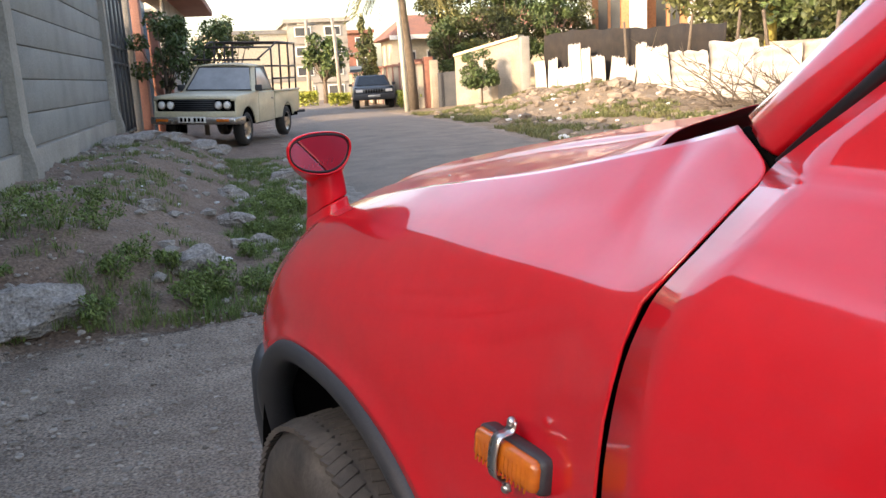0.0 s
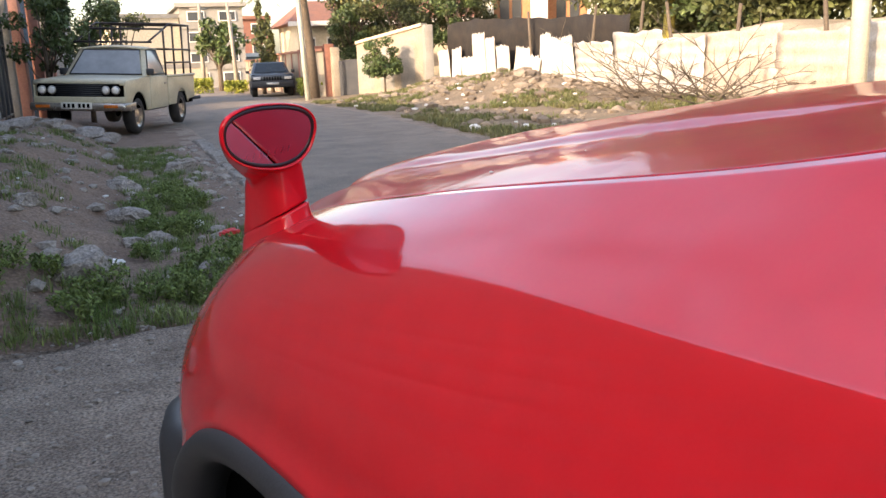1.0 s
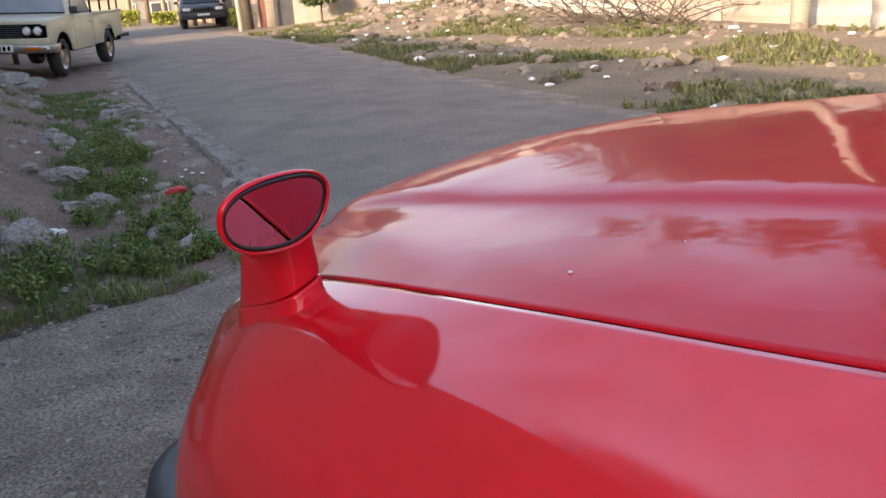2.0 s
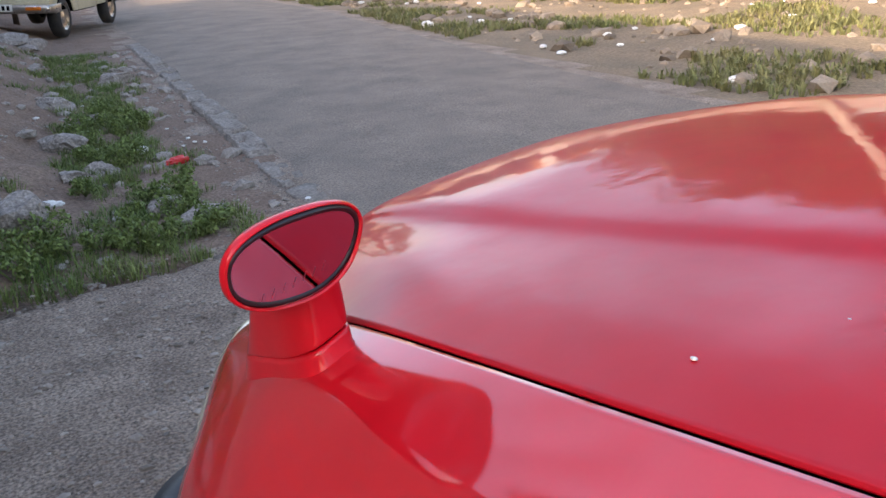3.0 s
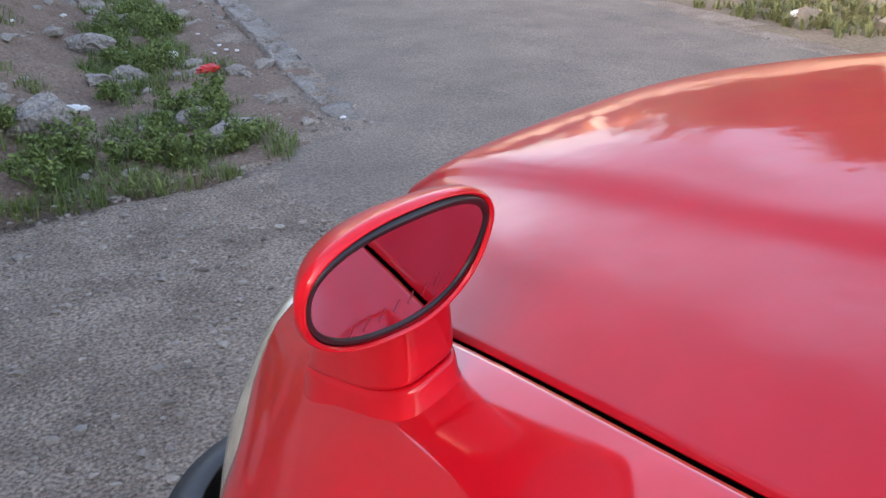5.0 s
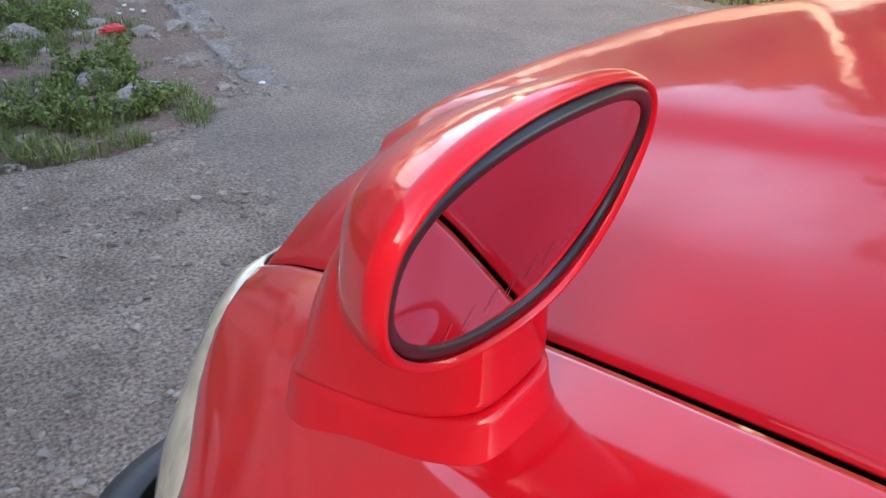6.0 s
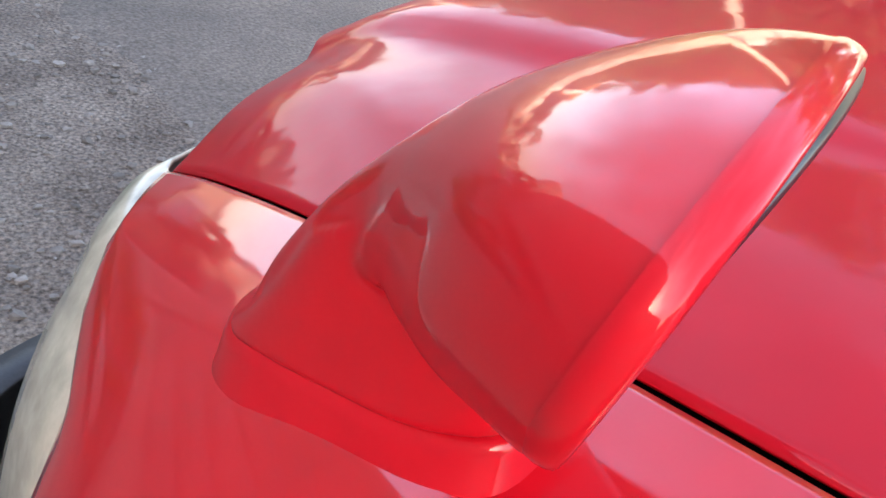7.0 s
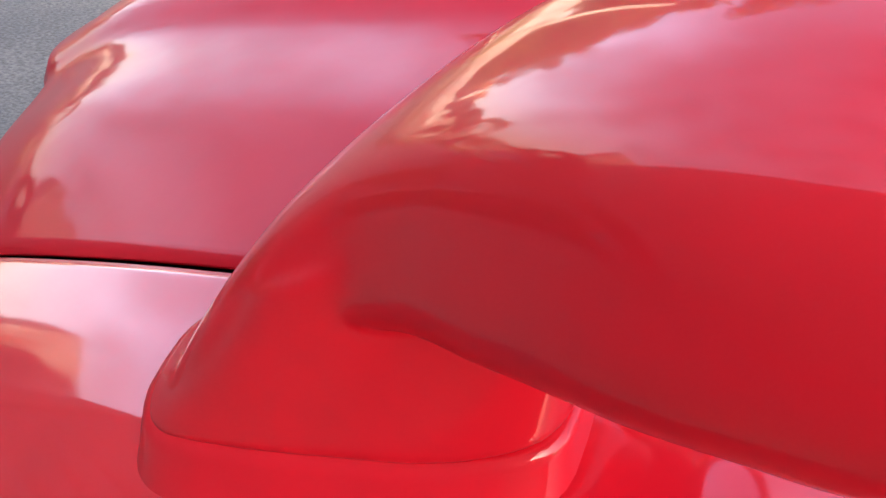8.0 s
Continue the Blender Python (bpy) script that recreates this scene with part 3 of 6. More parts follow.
def headlamp(side):
    edge = catmull(LAMP_EDGE, 32)
    outer = catmull([(-0.548, 0.352, 0.890), (-0.577, 0.345, 0.886), (-0.610, 0.328, 0.870), (-0.638, 0.310, 0.845), (-0.657, 0.303, 0.820), (-0.678, 0.293, 0.780), (-0.695, 0.284, 0.720), (-0.706, 0.272, 0.660)], 32)
    inner = catmull([(-0.400, 0.400, 0.872), (-0.400, 0.410, 0.860), (-0.405, 0.420, 0.815), (-0.410, 0.425, 0.768), (-0.415, 0.428, 0.703), (-0.420, 0.428, 0.660)], 32)
    rows = []
    for e, o, i in zip(edge, outer, inner):
        rows.append([e + np.array([0.012, -0.03, -0.004]), e + np.array([0.002, 0.002, -0.003]), e * 0.6 + o * 0.4 + np.array([-0.003, 0.0, 0.0]), e * 0.15 + o * 0.85 + np.array([-0.002, 0.0, 0.0]), o + np.array([0.004, 0.006, 0]), o * 0.6 + i * 0.4 + np.array([0, 0.016, 0]), i])
    rows = np.array(rows)
    if side > 0:
        rows = mirror_u(rows)
    bm, _ = grid_mesh(rows)
    thick(part("headlamp_lens", bm, M_CREAM, car, "yellowed clear plastic headlamp lens"), 0.003)
    s = bmesh.new()
    tube(s, [tuple(p) for p in rows[:, 1]], 0.0022, 6)
    part("lamp_rim", s, M_SEAL, car, "thin dark seal round the lamp")


headlamp(-1), headlamp(1)
bm = bmesh.new()
grid_mesh([[(u, v + 0.02 * (1 - (u / 0.46) ** 2), z) for u in np.linspace(-0.46, 0.46, 11)] for v, z in ((0.33, 0.88), (0.36, 0.86), (0.37, 0.64))], bm=bm)
part("grille", bm, M_BLACKPL, car)
bm = bmesh.new()
path = catmull([(-0.715, 0.235, 0), (-0.735, 0.28, 0), (-0.735, 0.35, 0), (-0.69, 0.44, 0), (-0.58, 0.50, 0), (-0.3, 0.54, 0), (0, 0.55, 0)], 40)
path = np.vstack([path, mirror_u(path[-2::-1])])
prof = [(-0.04, 0.655), (0.0, 0.645), (0.012, 0.61), (0.014, 0.52), (0.004, 0.42), (-0.03, 0.36)]
rows = []
for i, p in enumerate(path):
    t = path[min(i + 1, len(path) - 1)] - path[max(i - 1, 0)]
    nrm = np.array([-t[1], t[0], 0]) / (np.linalg.norm(t) + 1e-9)
    rows.append([tuple(p + nrm * o * 1.0 + np.array([0, 0, z])) for o, z in prof])
grid_mesh(rows, bm=bm)
thick(part("bumper", bm, M_BLACKPL, car, "dark grey plastic front bumper"), 0.004)


def side_lamp(side):
    """Amber repeater held by a steel strap with two screws."""
    base = Matrix.Translation((side * 0.795, -0.786, 0.873)) @ Euler((0, radians(-8 * side), radians(0))).to_matrix().to_4x4()
    bm = bmesh.new()
    box(bm, (-0.012, -0.055, -0.0175), (0.010, 0.055, 0.0175), base, 0.006)
    holder = part("side_repeater", bm, M_BLACKPL, car, "amber side repeater lamp with a steel strap")
    bm = bmesh.new()
    box(bm, (-0.020 if side < 0 else 0.004, -0.052, -0.0155), (-0.004 if side < 0 else 0.020, 0.052, 0.0155), base, 0.007)
    part("lens", bm, M_AMBER, holder, "ribbed amber lens")
    bm = bmesh.new()
    for k in range(-6, 7):
        box(bm, (side * 0.0195 - 0.001, k * 0.007 - 0.0006, -0.016), (side * 0.0195 + 0.001, k * 0.007 + 0.0006, 0.006), base)
    part("rib", bm, M_AMBER, holder, smooth=False)
    bm = bmesh.new()
    pts = [(0.004, 0, 0.034), (0.007, 0, 0.024), (0.020, 0, 0.019), (0.0235, 0, 0.0), (0.020, 0, -0.019), (0.007, 0, -0.024), (0.004, 0, -0.034)]
    rows = [[tuple(base @ Vector((side * (x + 0.001), yy + 0.006, z))) for yy in (-0.007, 0.007)] for x, _, z in catmull(pts, 26)]
    grid_mesh(rows, bm=bm)
    thick(part("strap", bm, M_STEEL, holder, "bent bright steel strap"), 0.0015, 0)
    for z in (0.033, -0.033):
        bm = bmesh.new()
        bmesh.ops.create_uvsphere(bm, u_segments=10, v_segments=6, radius=0.005, matrix=base @ Matrix.Translation((side * 0.006, 0.006, z)))
        part("screw", bm, M_STEEL, holder)


side_lamp(-1), side_lamp(1)

# ---- fender mirror ----
BASE_C = (-0.650, 0.065)


def squircle(cu, cv, hu, hv, n=40, e=3.2, rot=0.0):
    out = []
    for k in range(n):
        a = 2 * math.pi * k / n
        c, s = math.cos(a), math.sin(a)
        x = math.copysign(abs(c) ** (2 / e), c) * hu
        y = math.copysign(abs(s) ** (2 / e), s) * hv
        out.append((cu + x * math.cos(rot) - y * math.sin(rot), cv + x * math.sin(rot) + y * math.cos(rot)))
    return out


def fender_z(u, v):
    g = np.array(GAP_F)
    s = np.array(CREASE)
    zg, zs = np.interp(-v, -g[:, 1], g[:, 2]), np.interp(-v, -s[:, 1], s[:, 2])
    ug, us = np.interp(-v, -g[:, 1], g[:, 0]), np.interp(-v, -s[:, 1], s[:, 0])
    f = (u - ug) / (us - ug)
    return zg + (zs - zg) * f - 0.03 * max(0, f - 1)


RIM_C = Vector((-0.6903, -0.0310, 1.1050))
RIM_N = Vector((0.2159, -0.9570, -0.1930)).normalized()       # the way the glass faces
RIM_X = RIM_N.cross(Vector((0, 0, -1))).normalized()
RIM_Y = RIM_N.cross(RIM_X)
RIM_A, RIM_B, RIM_TILT = 0.0615, 0.0353, -0.08


def rim_shape(n, k=1.0, grow=0.0):
    """The rounded, slightly egg-shaped outline of the mirror."""
    out = []
    for i in range(n):
        a = 2 * math.pi * i / n
        c, s = math.cos(a), math.sin(a)
        x = math.copysign(abs(c) ** (2 / 2.4), c)
        y = math.copysign(abs(s) ** (2 / 2.4), s)
        x, y = x * (1 + 0.10 * y) * (RIM_A * k + grow), y * (1 + 0.10 * x) * (RIM_B * k + grow)
        out.append((x * math.cos(RIM_TILT) - y * math.sin(RIM_TILT), x * math.sin(RIM_TILT) + y * math.cos(RIM_TILT)))
    return out


fmirror = part("fender_mirror", bmesh.new(), M_RED, car, "red oval fender mirror on a short stalk")
N = 48
# foot
bm = bmesh.new()
rows = []
for dz, g in ((-0.055, 0.006), (0.0, 0.004), (0.006, 0.0015), (0.017, 0.0), (0.0208, -0.0008), (0.0214, -0.004)):
    rows.append([(u, v, fender_z(u, v) + dz) for u, v in squircle(*BASE_C, 0.0270 + g, 0.0660 + g, N, 3.6)])
bm, vs = grid_mesh(rows, closed=True)
bm.faces.new(vs[-1])
part("stalk_foot", bm, M_MIRRORRED, fmirror, "red stalk foot with a parting seam")
# dark joint between foot and stalk
bm = bmesh.new()
rows = [[(u, v, fender_z(u, v) + dz) for u, v in squircle(*BASE_C, 0.0225, 0.0600, N, 3.6)] for dz in (0.010, 0.0235)]
grid_mesh(rows, closed=True, bm=bm)
part("parting_joint", bm, M_GAP, fmirror)
# stalk
bm = bmesh.new()
rows = []
for f in np.linspace(0, 1, 18):
    hu = 0.0265 - 0.001 * f
    front, rear = 0.1285 - 0.043 * f, 0.001 - 0.003 * f
    hv = (front - rear) / 2
    cu, cv = BASE_C[0] - 0.010 * f ** 1.2, (front + rear) / 2
    row = []
    for u, v in squircle(cu, cv, hu, hv, N, 3.6 - 0.6 * f):
        z0 = fender_z(BASE_C[0] + (u - cu), BASE_C[1] + (v - cv) * 0.064 / hv) + 0.0230
        z1 = 1.066 - (v - cv) * 0.75
        row.append((u, v, z0 + (z1 - z0) * f))
    rows.append(row)
rows.insert(0, [(BASE_C[0] + (u - BASE_C[0]) * 0.96, BASE_C[1] + (v - BASE_C[1]) * 0.97, z - 0.001) for u, v, z in rows[0]])
bm, vs = grid_mesh(rows, closed=True)
bm.faces.new(vs[0][::-1])
bm.faces.new(vs[-1])
housing = bm
# shell: sections from the rim forward, each (depth, u, z, half width, half height)
rows = []
for k, o in ((0.93, 0.0045), (0.96, 0.0040), (0.985, 0.0), (1.03, -0.0005)):
    rows.append([tuple(RIM_C - RIM_N * o + RIM_X * x * k + RIM_Y * y * k * 1.02) for x, y in rim_shape(N * 2)])
SECTIONS = [(0.000, -0.6903, 1.1050, 0.0650, 0.0380), (0.013, -0.6853, 1.1021, 0.0630, 0.0372), (0.024, -0.6810, 1.0983, 0.0600, 0.0363), (0.036, -0.6758, 1.0935, 0.0552, 0.0345), (0.049, -0.6690, 1.0862, 0.0485, 0.0333), (0.064, -0.6618, 1.0762, 0.0412, 0.0312), (0.075, -0.6573, 1.0670, 0.0357, 0.0300), (0.087, -0.6538, 1.0560, 0.0307, 0.0280), (0.101, -0.6518, 1.0405, 0.0277, 0.0265), (0.116, -0.6512, 1.0230, 0.0248, 0.0230), (0.130, -0.6507, 1.0040, 0.0223, 0.0190), (0.142, -0.6495, 0.9870, 0.0180, 0.0135), (0.149, -0.6502, 0.9770, 0.0118, 0.0080)]
for d, u, z, hx, hy in catmull(SECTIONS, 61):
    f = min(1, d / 0.11)
    ax, ay = RIM_X.lerp(Vector((1, 0, 0)), f), RIM_Y.lerp(Vector((0, 0, 1)), f)
    cen = Vector((u, RIM_C.y + d, z))
    ring = []
    for k, (x, y) in enumerate(rim_shape(N * 2)):
        a = math.pi * k / N
        c, w = math.cos(a), math.sin(a)
        bx, by = math.copysign(abs(c) ** 0.62, c), math.copysign(abs(w) ** 0.62, w)      # squarer towards the stalk below
        q = min(1, d / 0.05) * (0.9 if w < 0 else 0.25)
        ring.append(tuple(cen + ax * (x / RIM_A * (1 - q) + bx * q) * hx + ay * (y / RIM_B * (1 - q) + by * q) * hy))
    rows.append(ring)
bm, vs2 = grid_mesh(rows, closed=True, bm=housing)
bm.faces.new(vs2[0][::-1])
bm.faces.new(vs2[-1])
shell = part("housing", bm, M_MIRRORRED, fmirror, "glossy red mirror shell moulded in one with its stalk")
md = shell.modifiers.new("fuse", "REMESH")
md.mode, md.voxel_size, md.use_smooth_shade = "VOXEL", 0.0010, True
md = shell.modifiers.new("soften", "SMOOTH")
md.factor, md.iterations = 0.5, 45
# clean rolled lip round the opening
rows = []
for k, o in ((0.98, 0.0016), (1.000, 0.0030), (1.015, 0.0034), (1.030, 0.0030), (1.042, 0.0018), (1.048, 0.0002), (1.046, -0.0016), (1.030, -0.0030)):
    rows.append([tuple(RIM_C + RIM_N * o + RIM_X * x * k + RIM_Y * y * k * 1.02) for x, y in rim_shape(N * 2)])
bm, _ = grid_mesh(rows, closed=True)
part("lip", bm, M_MIRRORRED, fmirror, "rolled red lip round the mirror opening")
# rubber ring and glass


def glass_off(x, y):
    """How far the slightly tilted, convex glass stands out of the rim's plane."""
    return 0.0024 - (x * x + y * y) / (2 * GLASS_R) + GLASS_TILT * y


bm = bmesh.new()
rows = []
for g, o in ((0.0, -0.0020), (-0.0005, 0.0008), (-0.0018, 0.0015), (-0.0034, 0.0012), (-0.0044, 0.0003), (-0.0045, -0.0030)):
    rows.append([tuple(RIM_C + RIM_X * x + RIM_Y * y + RIM_N * (glass_off(x, y) + o)) for x, y in rim_shape(64, 1.0, g)])
grid_mesh(rows, closed=True, bm=bm)
part("rubber_ring", bm, M_SEAL, fmirror, "black rubber ring round the glass")
bm = bmesh.new()
rows = []
for k in (1.0, 0.75, 0.5, 0.25, 0.02):
    row = []
    for x, y in rim_shape(64, 1.0, -0.0038):
        x, y = x * k, y * k
        row.append(tuple(RIM_C + RIM_X * x + RIM_Y * y + RIM_N * glass_off(x, y)))
    rows.append(row)
bm, vs = grid_mesh(rows, closed=True)
bm.faces.new(vs[-1])
part("mirror_glass", bm, M_MIRROR, fmirror, "convex mirror glass with scratched marks")
# scratched characters as plain bars
for i in range(7):
    x, y = -0.030 + i * 0.0095, -0.0215 + 0.0010 * i
    c = RIM_C + RIM_X * x + RIM_Y * y + RIM_N * (glass_off(x, y) + 0.0003)
    w = 0.0003
    bm = bmesh.new()
    q = [c + RIM_X * a + (RIM_Y + RIM_N * GLASS_TILT) * b for a, b in ((-w - 0.001, -0.0038), (w - 0.001, -0.0038), (w + 0.001, 0.0038), (-w + 0.001, 0.0038))]
    bm.faces.new([bm.verts.new(p) for p in q])
    part("etched_mark", bm, M_SCRATCH, fmirror, smooth=False)

# crazed paint beside the mirror's foot
rnd = random.Random(5)
bm = bmesh.new()
for k in range(46):
    u, v, a = rnd.uniform(-0.662, -0.634), rnd.uniform(-0.075, -0.012), rnd.uniform(0, 6.3)
    line = []
    for _ in range(5):
        line.append((u, v, fender_z(u, v) + 0.0014))
        a += rnd.uniform(-0.7, 0.7)
        u, v = u + 0.0035 * math.cos(a), v + 0.0035 * math.sin(a)
    tube(bm, line, [0.0002, 0.0004, 0.0005, 0.0004, 0.0002], 4)
part("paint_cracks", bm, M_CRACK, car, "crazed and lifting paint beside the mirror")

# scratches and a scuffed patch on the fender's shoulder
for k in range(18):
    near = k < 7
    v, f, a = (rnd.uniform(-0.83, -0.78), rnd.uniform(0.35, 0.55), rnd.uniform(0.6, 1.4)) if near else (rnd.uniform(-0.82, -0.15), rnd.uniform(0.2, 0.95), rnd.uniform(0, 3.1))
    L = rnd.uniform(0.012, 0.024)
    bm = bmesh.new()
    line = []
    for t in np.linspace(-0.5, 0.5, 4):
        vv = v + L * t * math.sin(a)
        ug = float(np.interp(-vv, [-p[1] for p in GAP_F], [p[0] for p in GAP_F]))
        us = float(np.interp(-vv, [-p[1] for p in CREASE], [p[0] for p in CREASE]))
        uu = ug + (us - ug) * f + L * t * math.cos(a)
        line.append((uu, vv, fender_z(uu, vv) + 0.0012))
    tube(bm, line, [0.0002, 0.0007, 0.0006, 0.0002], 4)
    part("scratch", bm, M_CRACK, car, "short dark scratch in the paint")

# stone chips in the paint
for (u, v, z), r in (((-0.573, -0.276, 1.075), 0.0022), ((-0.498, -0.327, 1.092), 0.0010), ((-0.554, -0.060, 1.035), 0.0009)):
    bm = bmesh.new()
    bmesh.ops.create_icosphere(bm, subdivisions=1, radius=r, matrix=Matrix.Translation((u, v, z)) @ Matrix.Diagonal((1, 1.3, 0.5, 1)))
    part("paint_chip", bm, M_WHITEPLASTIC, car)


# ---- left side: precast wall, gates, fence, house ----
WALL_DIR = Vector((0.100, 0.995, 0)).normalized()
WALL_YAW = -math.degrees(math.atan2(0.100, 0.995))


def on_wall(s, off=0.0, z=0.0):
    """A point s metres along the wall's road face from its end by the gate (negative: towards the car)."""
    p = Vector((-1.15, 15.0, 0)) + WALL_DIR * s
    return p + Vector((WALL_DIR.y, -WALL_DIR.x, 0)) * off + Vector((0, 0, z))


WALL_H = 4.0
wall = thing("wall_west", Matrix.Translation(on_wall(0)) @ Euler((0, 0, radians(WALL_YAW))).to_matrix().to_4x4(), "grey precast concrete wall of stacked planks between posts", "wall", kind="structure")
# local: x towards the road, y along the wall (end at 0), z up
bm = bmesh.new()
box(bm, (-0.25, -15.9, -0.3), (-0.02, 0.05, 0.69), bevel=0.01)
part("plinth", bm, M_CONC, wall, "smooth cement plinth stained with soil")
bm = bmesh.new()
box(bm, (-0.128, -15.9, 0.7), (-0.100, 0.0, WALL_H - 0.1))
part("core", bm, M_CONC2, wall)
BAY = 7.4
plank_rows = [0.70 + 0.330 * k for k in range(10)]
for b in range(2):
    y1 = -0.28 - b * BAY
    y0 = y1 - BAY + 0.34
    bm = bmesh.new()
    prof = [(-0.20, 0), (0.10, 0), (0.10, 0.55), (0.03, 0.86), (0.0, WALL_H), (-0.20, WALL_H)]
    for yy in (y1 + 0.0,):
        w0 = [bm.verts.new((x, yy + 0.02, z)) for x, z in prof]
        w1 = [bm.verts.new((x, yy + (0.34 if b == 0 else 0.36) - 0.04, z)) for x, z in prof]
        bm.faces.new(w0[::-1]), bm.faces.new(w1)
        for i in range(len(prof)):
            bm.faces.new((w0[i], w0[(i + 1) % len(prof)], w1[(i + 1) % len(prof)], w1[i]))
    part("post", bm, M_CONC, wall, "tapered concrete post", smooth=False)
    me = None
    for k, z in enumerate(plank_rows):
        if me is None:
            bm = bmesh.new()
            box(bm, (-0.14, 0, 0.004), (-0.075, y1 - y0, 0.324), bevel=0.009)
            p = part("plank", bm, M_CONC2, wall)
            me = p.data
        else:
            p = new("plank", me)
            p.parent = wall
        p.location = (0.002 * math.sin(k * 2.7 + b), y0, z)

# dark sheet-metal gate
gate = thing("metal_gate", Matrix.Translation((-1.14, 15.08, 0.30)) @ Euler((0, 0, radians(-5))).to_matrix().to_4x4(), "dark grey sheet-metal gate with pressed panels, closed", "gate")
bm = bmesh.new()
box(bm, (-0.05, 0, 0), (-0.03, 3.25, 3.4))
part("sheet", bm, M_DARKPAINT, gate)
for y in (0.0, 0.8, 1.6, 2.4, 3.2):
    bm = bmesh.new()
    box(bm, (-0.05, y, 0), (0.02, y + 0.05, 3.4), bevel=0.006)
    part("upright", bm, M_DARKPAINT, gate)
for z in (0.05, 1.35, 1.65, 2.7, 3.35):
    bm = bmesh.new()
    box(bm, (-0.03, 0, z), (0.015, 3.25, z + 0.045), bevel=0.006)
    part("rail", bm, M_DARKPAINT, gate)
for y in (0.14, 0.46, 0.94, 1.26, 1.74, 2.06, 2.54, 2.86):
    for z0, z1 in ((0.16, 1.28), (1.74, 2.62)):
        bm = bmesh.new()
        box(bm, (-0.035, y, z0), (-0.012, y + 0.22, z1), bevel=0.01)
        part("pressed_panel", bm, M_DARKPAINT, gate)


def gate_pillar(x, y, z0, h, w, m, cap, label, yaw=-9):
    p = thing("gate_pillar", Matrix.Translation((x, y, z0)) @ Euler((0, 0, radians(yaw))).to_matrix().to_4x4(), label, "pillar", "gate pillars")
    bm = bmesh.new()
    box(bm, (-w / 2, -w / 2, -0.3), (w / 2, w / 2, h), bevel=0.015)
    part("shaft", bm, m, p)
    if cap:
        bm = bmesh.new()
        box(bm, (-w / 2 - 0.06, -w / 2 - 0.06, h), (w / 2 + 0.06, w / 2 + 0.06, h + 0.07), bevel=0.01)
        vs = [bm.verts.new(q) for q in ((-w / 2 - 0.05, -w / 2 - 0.05, h + 0.07), (w / 2 + 0.05, -w / 2 - 0.05, h + 0.07), (w / 2 + 0.05, w / 2 + 0.05, h + 0.07), (-w / 2 - 0.05, w / 2 + 0.05, h + 0.07))]
        t = bm.verts.new((0, 0, h + 0.27))
        for i in range(4):
            bm.faces.new((vs[i], vs[(i + 1) % 4], t))
        part("cap", bm, M_BEIGE, p, "pale pyramid cap", smooth=False)
    return p


gate_pillar(-0.82, 18.55, 0.2, 3.9, 0.24, M_CONC, False, "plain grey cement gate pillar")
gate_pillar(-0.64, 19.1, 0.2, 3.9, 0.34, M_PINKPLASTER, False, "reddish plastered gate pillar beside a blue gate")
bluegate = thing("blue_gate", Matrix.Translation((-0.60, 19.35, 0.1)) @ Euler((0, 0, radians(-6))).to_matrix().to_4x4(), "blue-grey painted metal gate, closed", "gate")
bm = bmesh.new()
box(bm, (-0.03, 0, 0), (-0.01, 2.9, 3.0))
part("sheet", bm, M_BLUEGATE, bluegate)
for k in range(10):
    bm = bmesh.new()
    box(bm, (-0.01, k * 0.31, 0), (0.02, k * 0.31 + 0.06, 3.15), bevel=0.006)
    part("bar", bm, M_BLUEGATE, bluegate)
gate_pillar(-0.24, 22.5, 0.0, 3.05, 0.46, M_BRICK, True, "brick gate pillar with a pale pyramid cap")
for k in range(7):
    gate_pillar(-0.10 + 0.16 * k, 23.8 + 1.5 * k, -0.1, 2.2, 0.28, M_BRICK, False, "slim brick fence pier among shrubs")
fence = thing("garden_fence", Matrix.Translation((-0.22, 22.9, -0.1)) @ Euler((0, 0, radians(-6.2))).to_matrix().to_4x4(), "low plastered garden fence between brick piers", "fence")
bm = bmesh.new()
box(bm, (-0.12, 0, -0.3), (0.0, 10.5, 1.9), bevel=0.01)
part("panel", bm, M_PLASTER, fence)


def house_left():
    h = thing("concrete_house", Matrix.Translation((0.55, 28.5, -0.1)) @ Euler((0, 0, radians(-8))).to_matrix().to_4x4(), "bare concrete house with a jutting flat roof slab", "house")
    bm = bmesh.new()
    box(bm, (-7, 0, 0), (0, 8, 7.5), bevel=0.02)
    part("wall", bm, M_CONC, h)
    bm = bmesh.new()
    box(bm, (-7.3, -0.9, 4.05), (1.1, 8.5, 4.30), bevel=0.02)
    part("roof", bm, M_BRICK, h, "reddish edged concrete slab")
    for k in range(2):
        w = None
        bm = bmesh.new()
        box(bm, (-2.6 - 2.5 * k, -0.04, 1.0), (-1.4 - 2.5 * k, 0.03, 2.2))
        part("window", bm, M_WINDOW, h)
    bm = bmesh.new()
    tube(bm, [(-0.12, -0.06, 0), (-0.12, -0.06, 5.4)], 0.05, 8)
    part("downpipe", bm, M_WHITE, h, "pale downpipe")


house_left()
# unseen block, added to shade the car and road; dark to keep reflections low
bm = bmesh.new()
box(bm, (-9, -46, -0.3), (0, 6, 7.4), bevel=0.02)
tagged(part("sun_block_west", bm, M_BRICK), "unseen plain dark reddish block added to keep the sun off the drive", "wall", kind="structure").matrix_world = Matrix.Translation(on_wall(-8.5, -9.9)) @ Euler((0, 0, radians(WALL_YAW))).to_matrix().to_4x4()
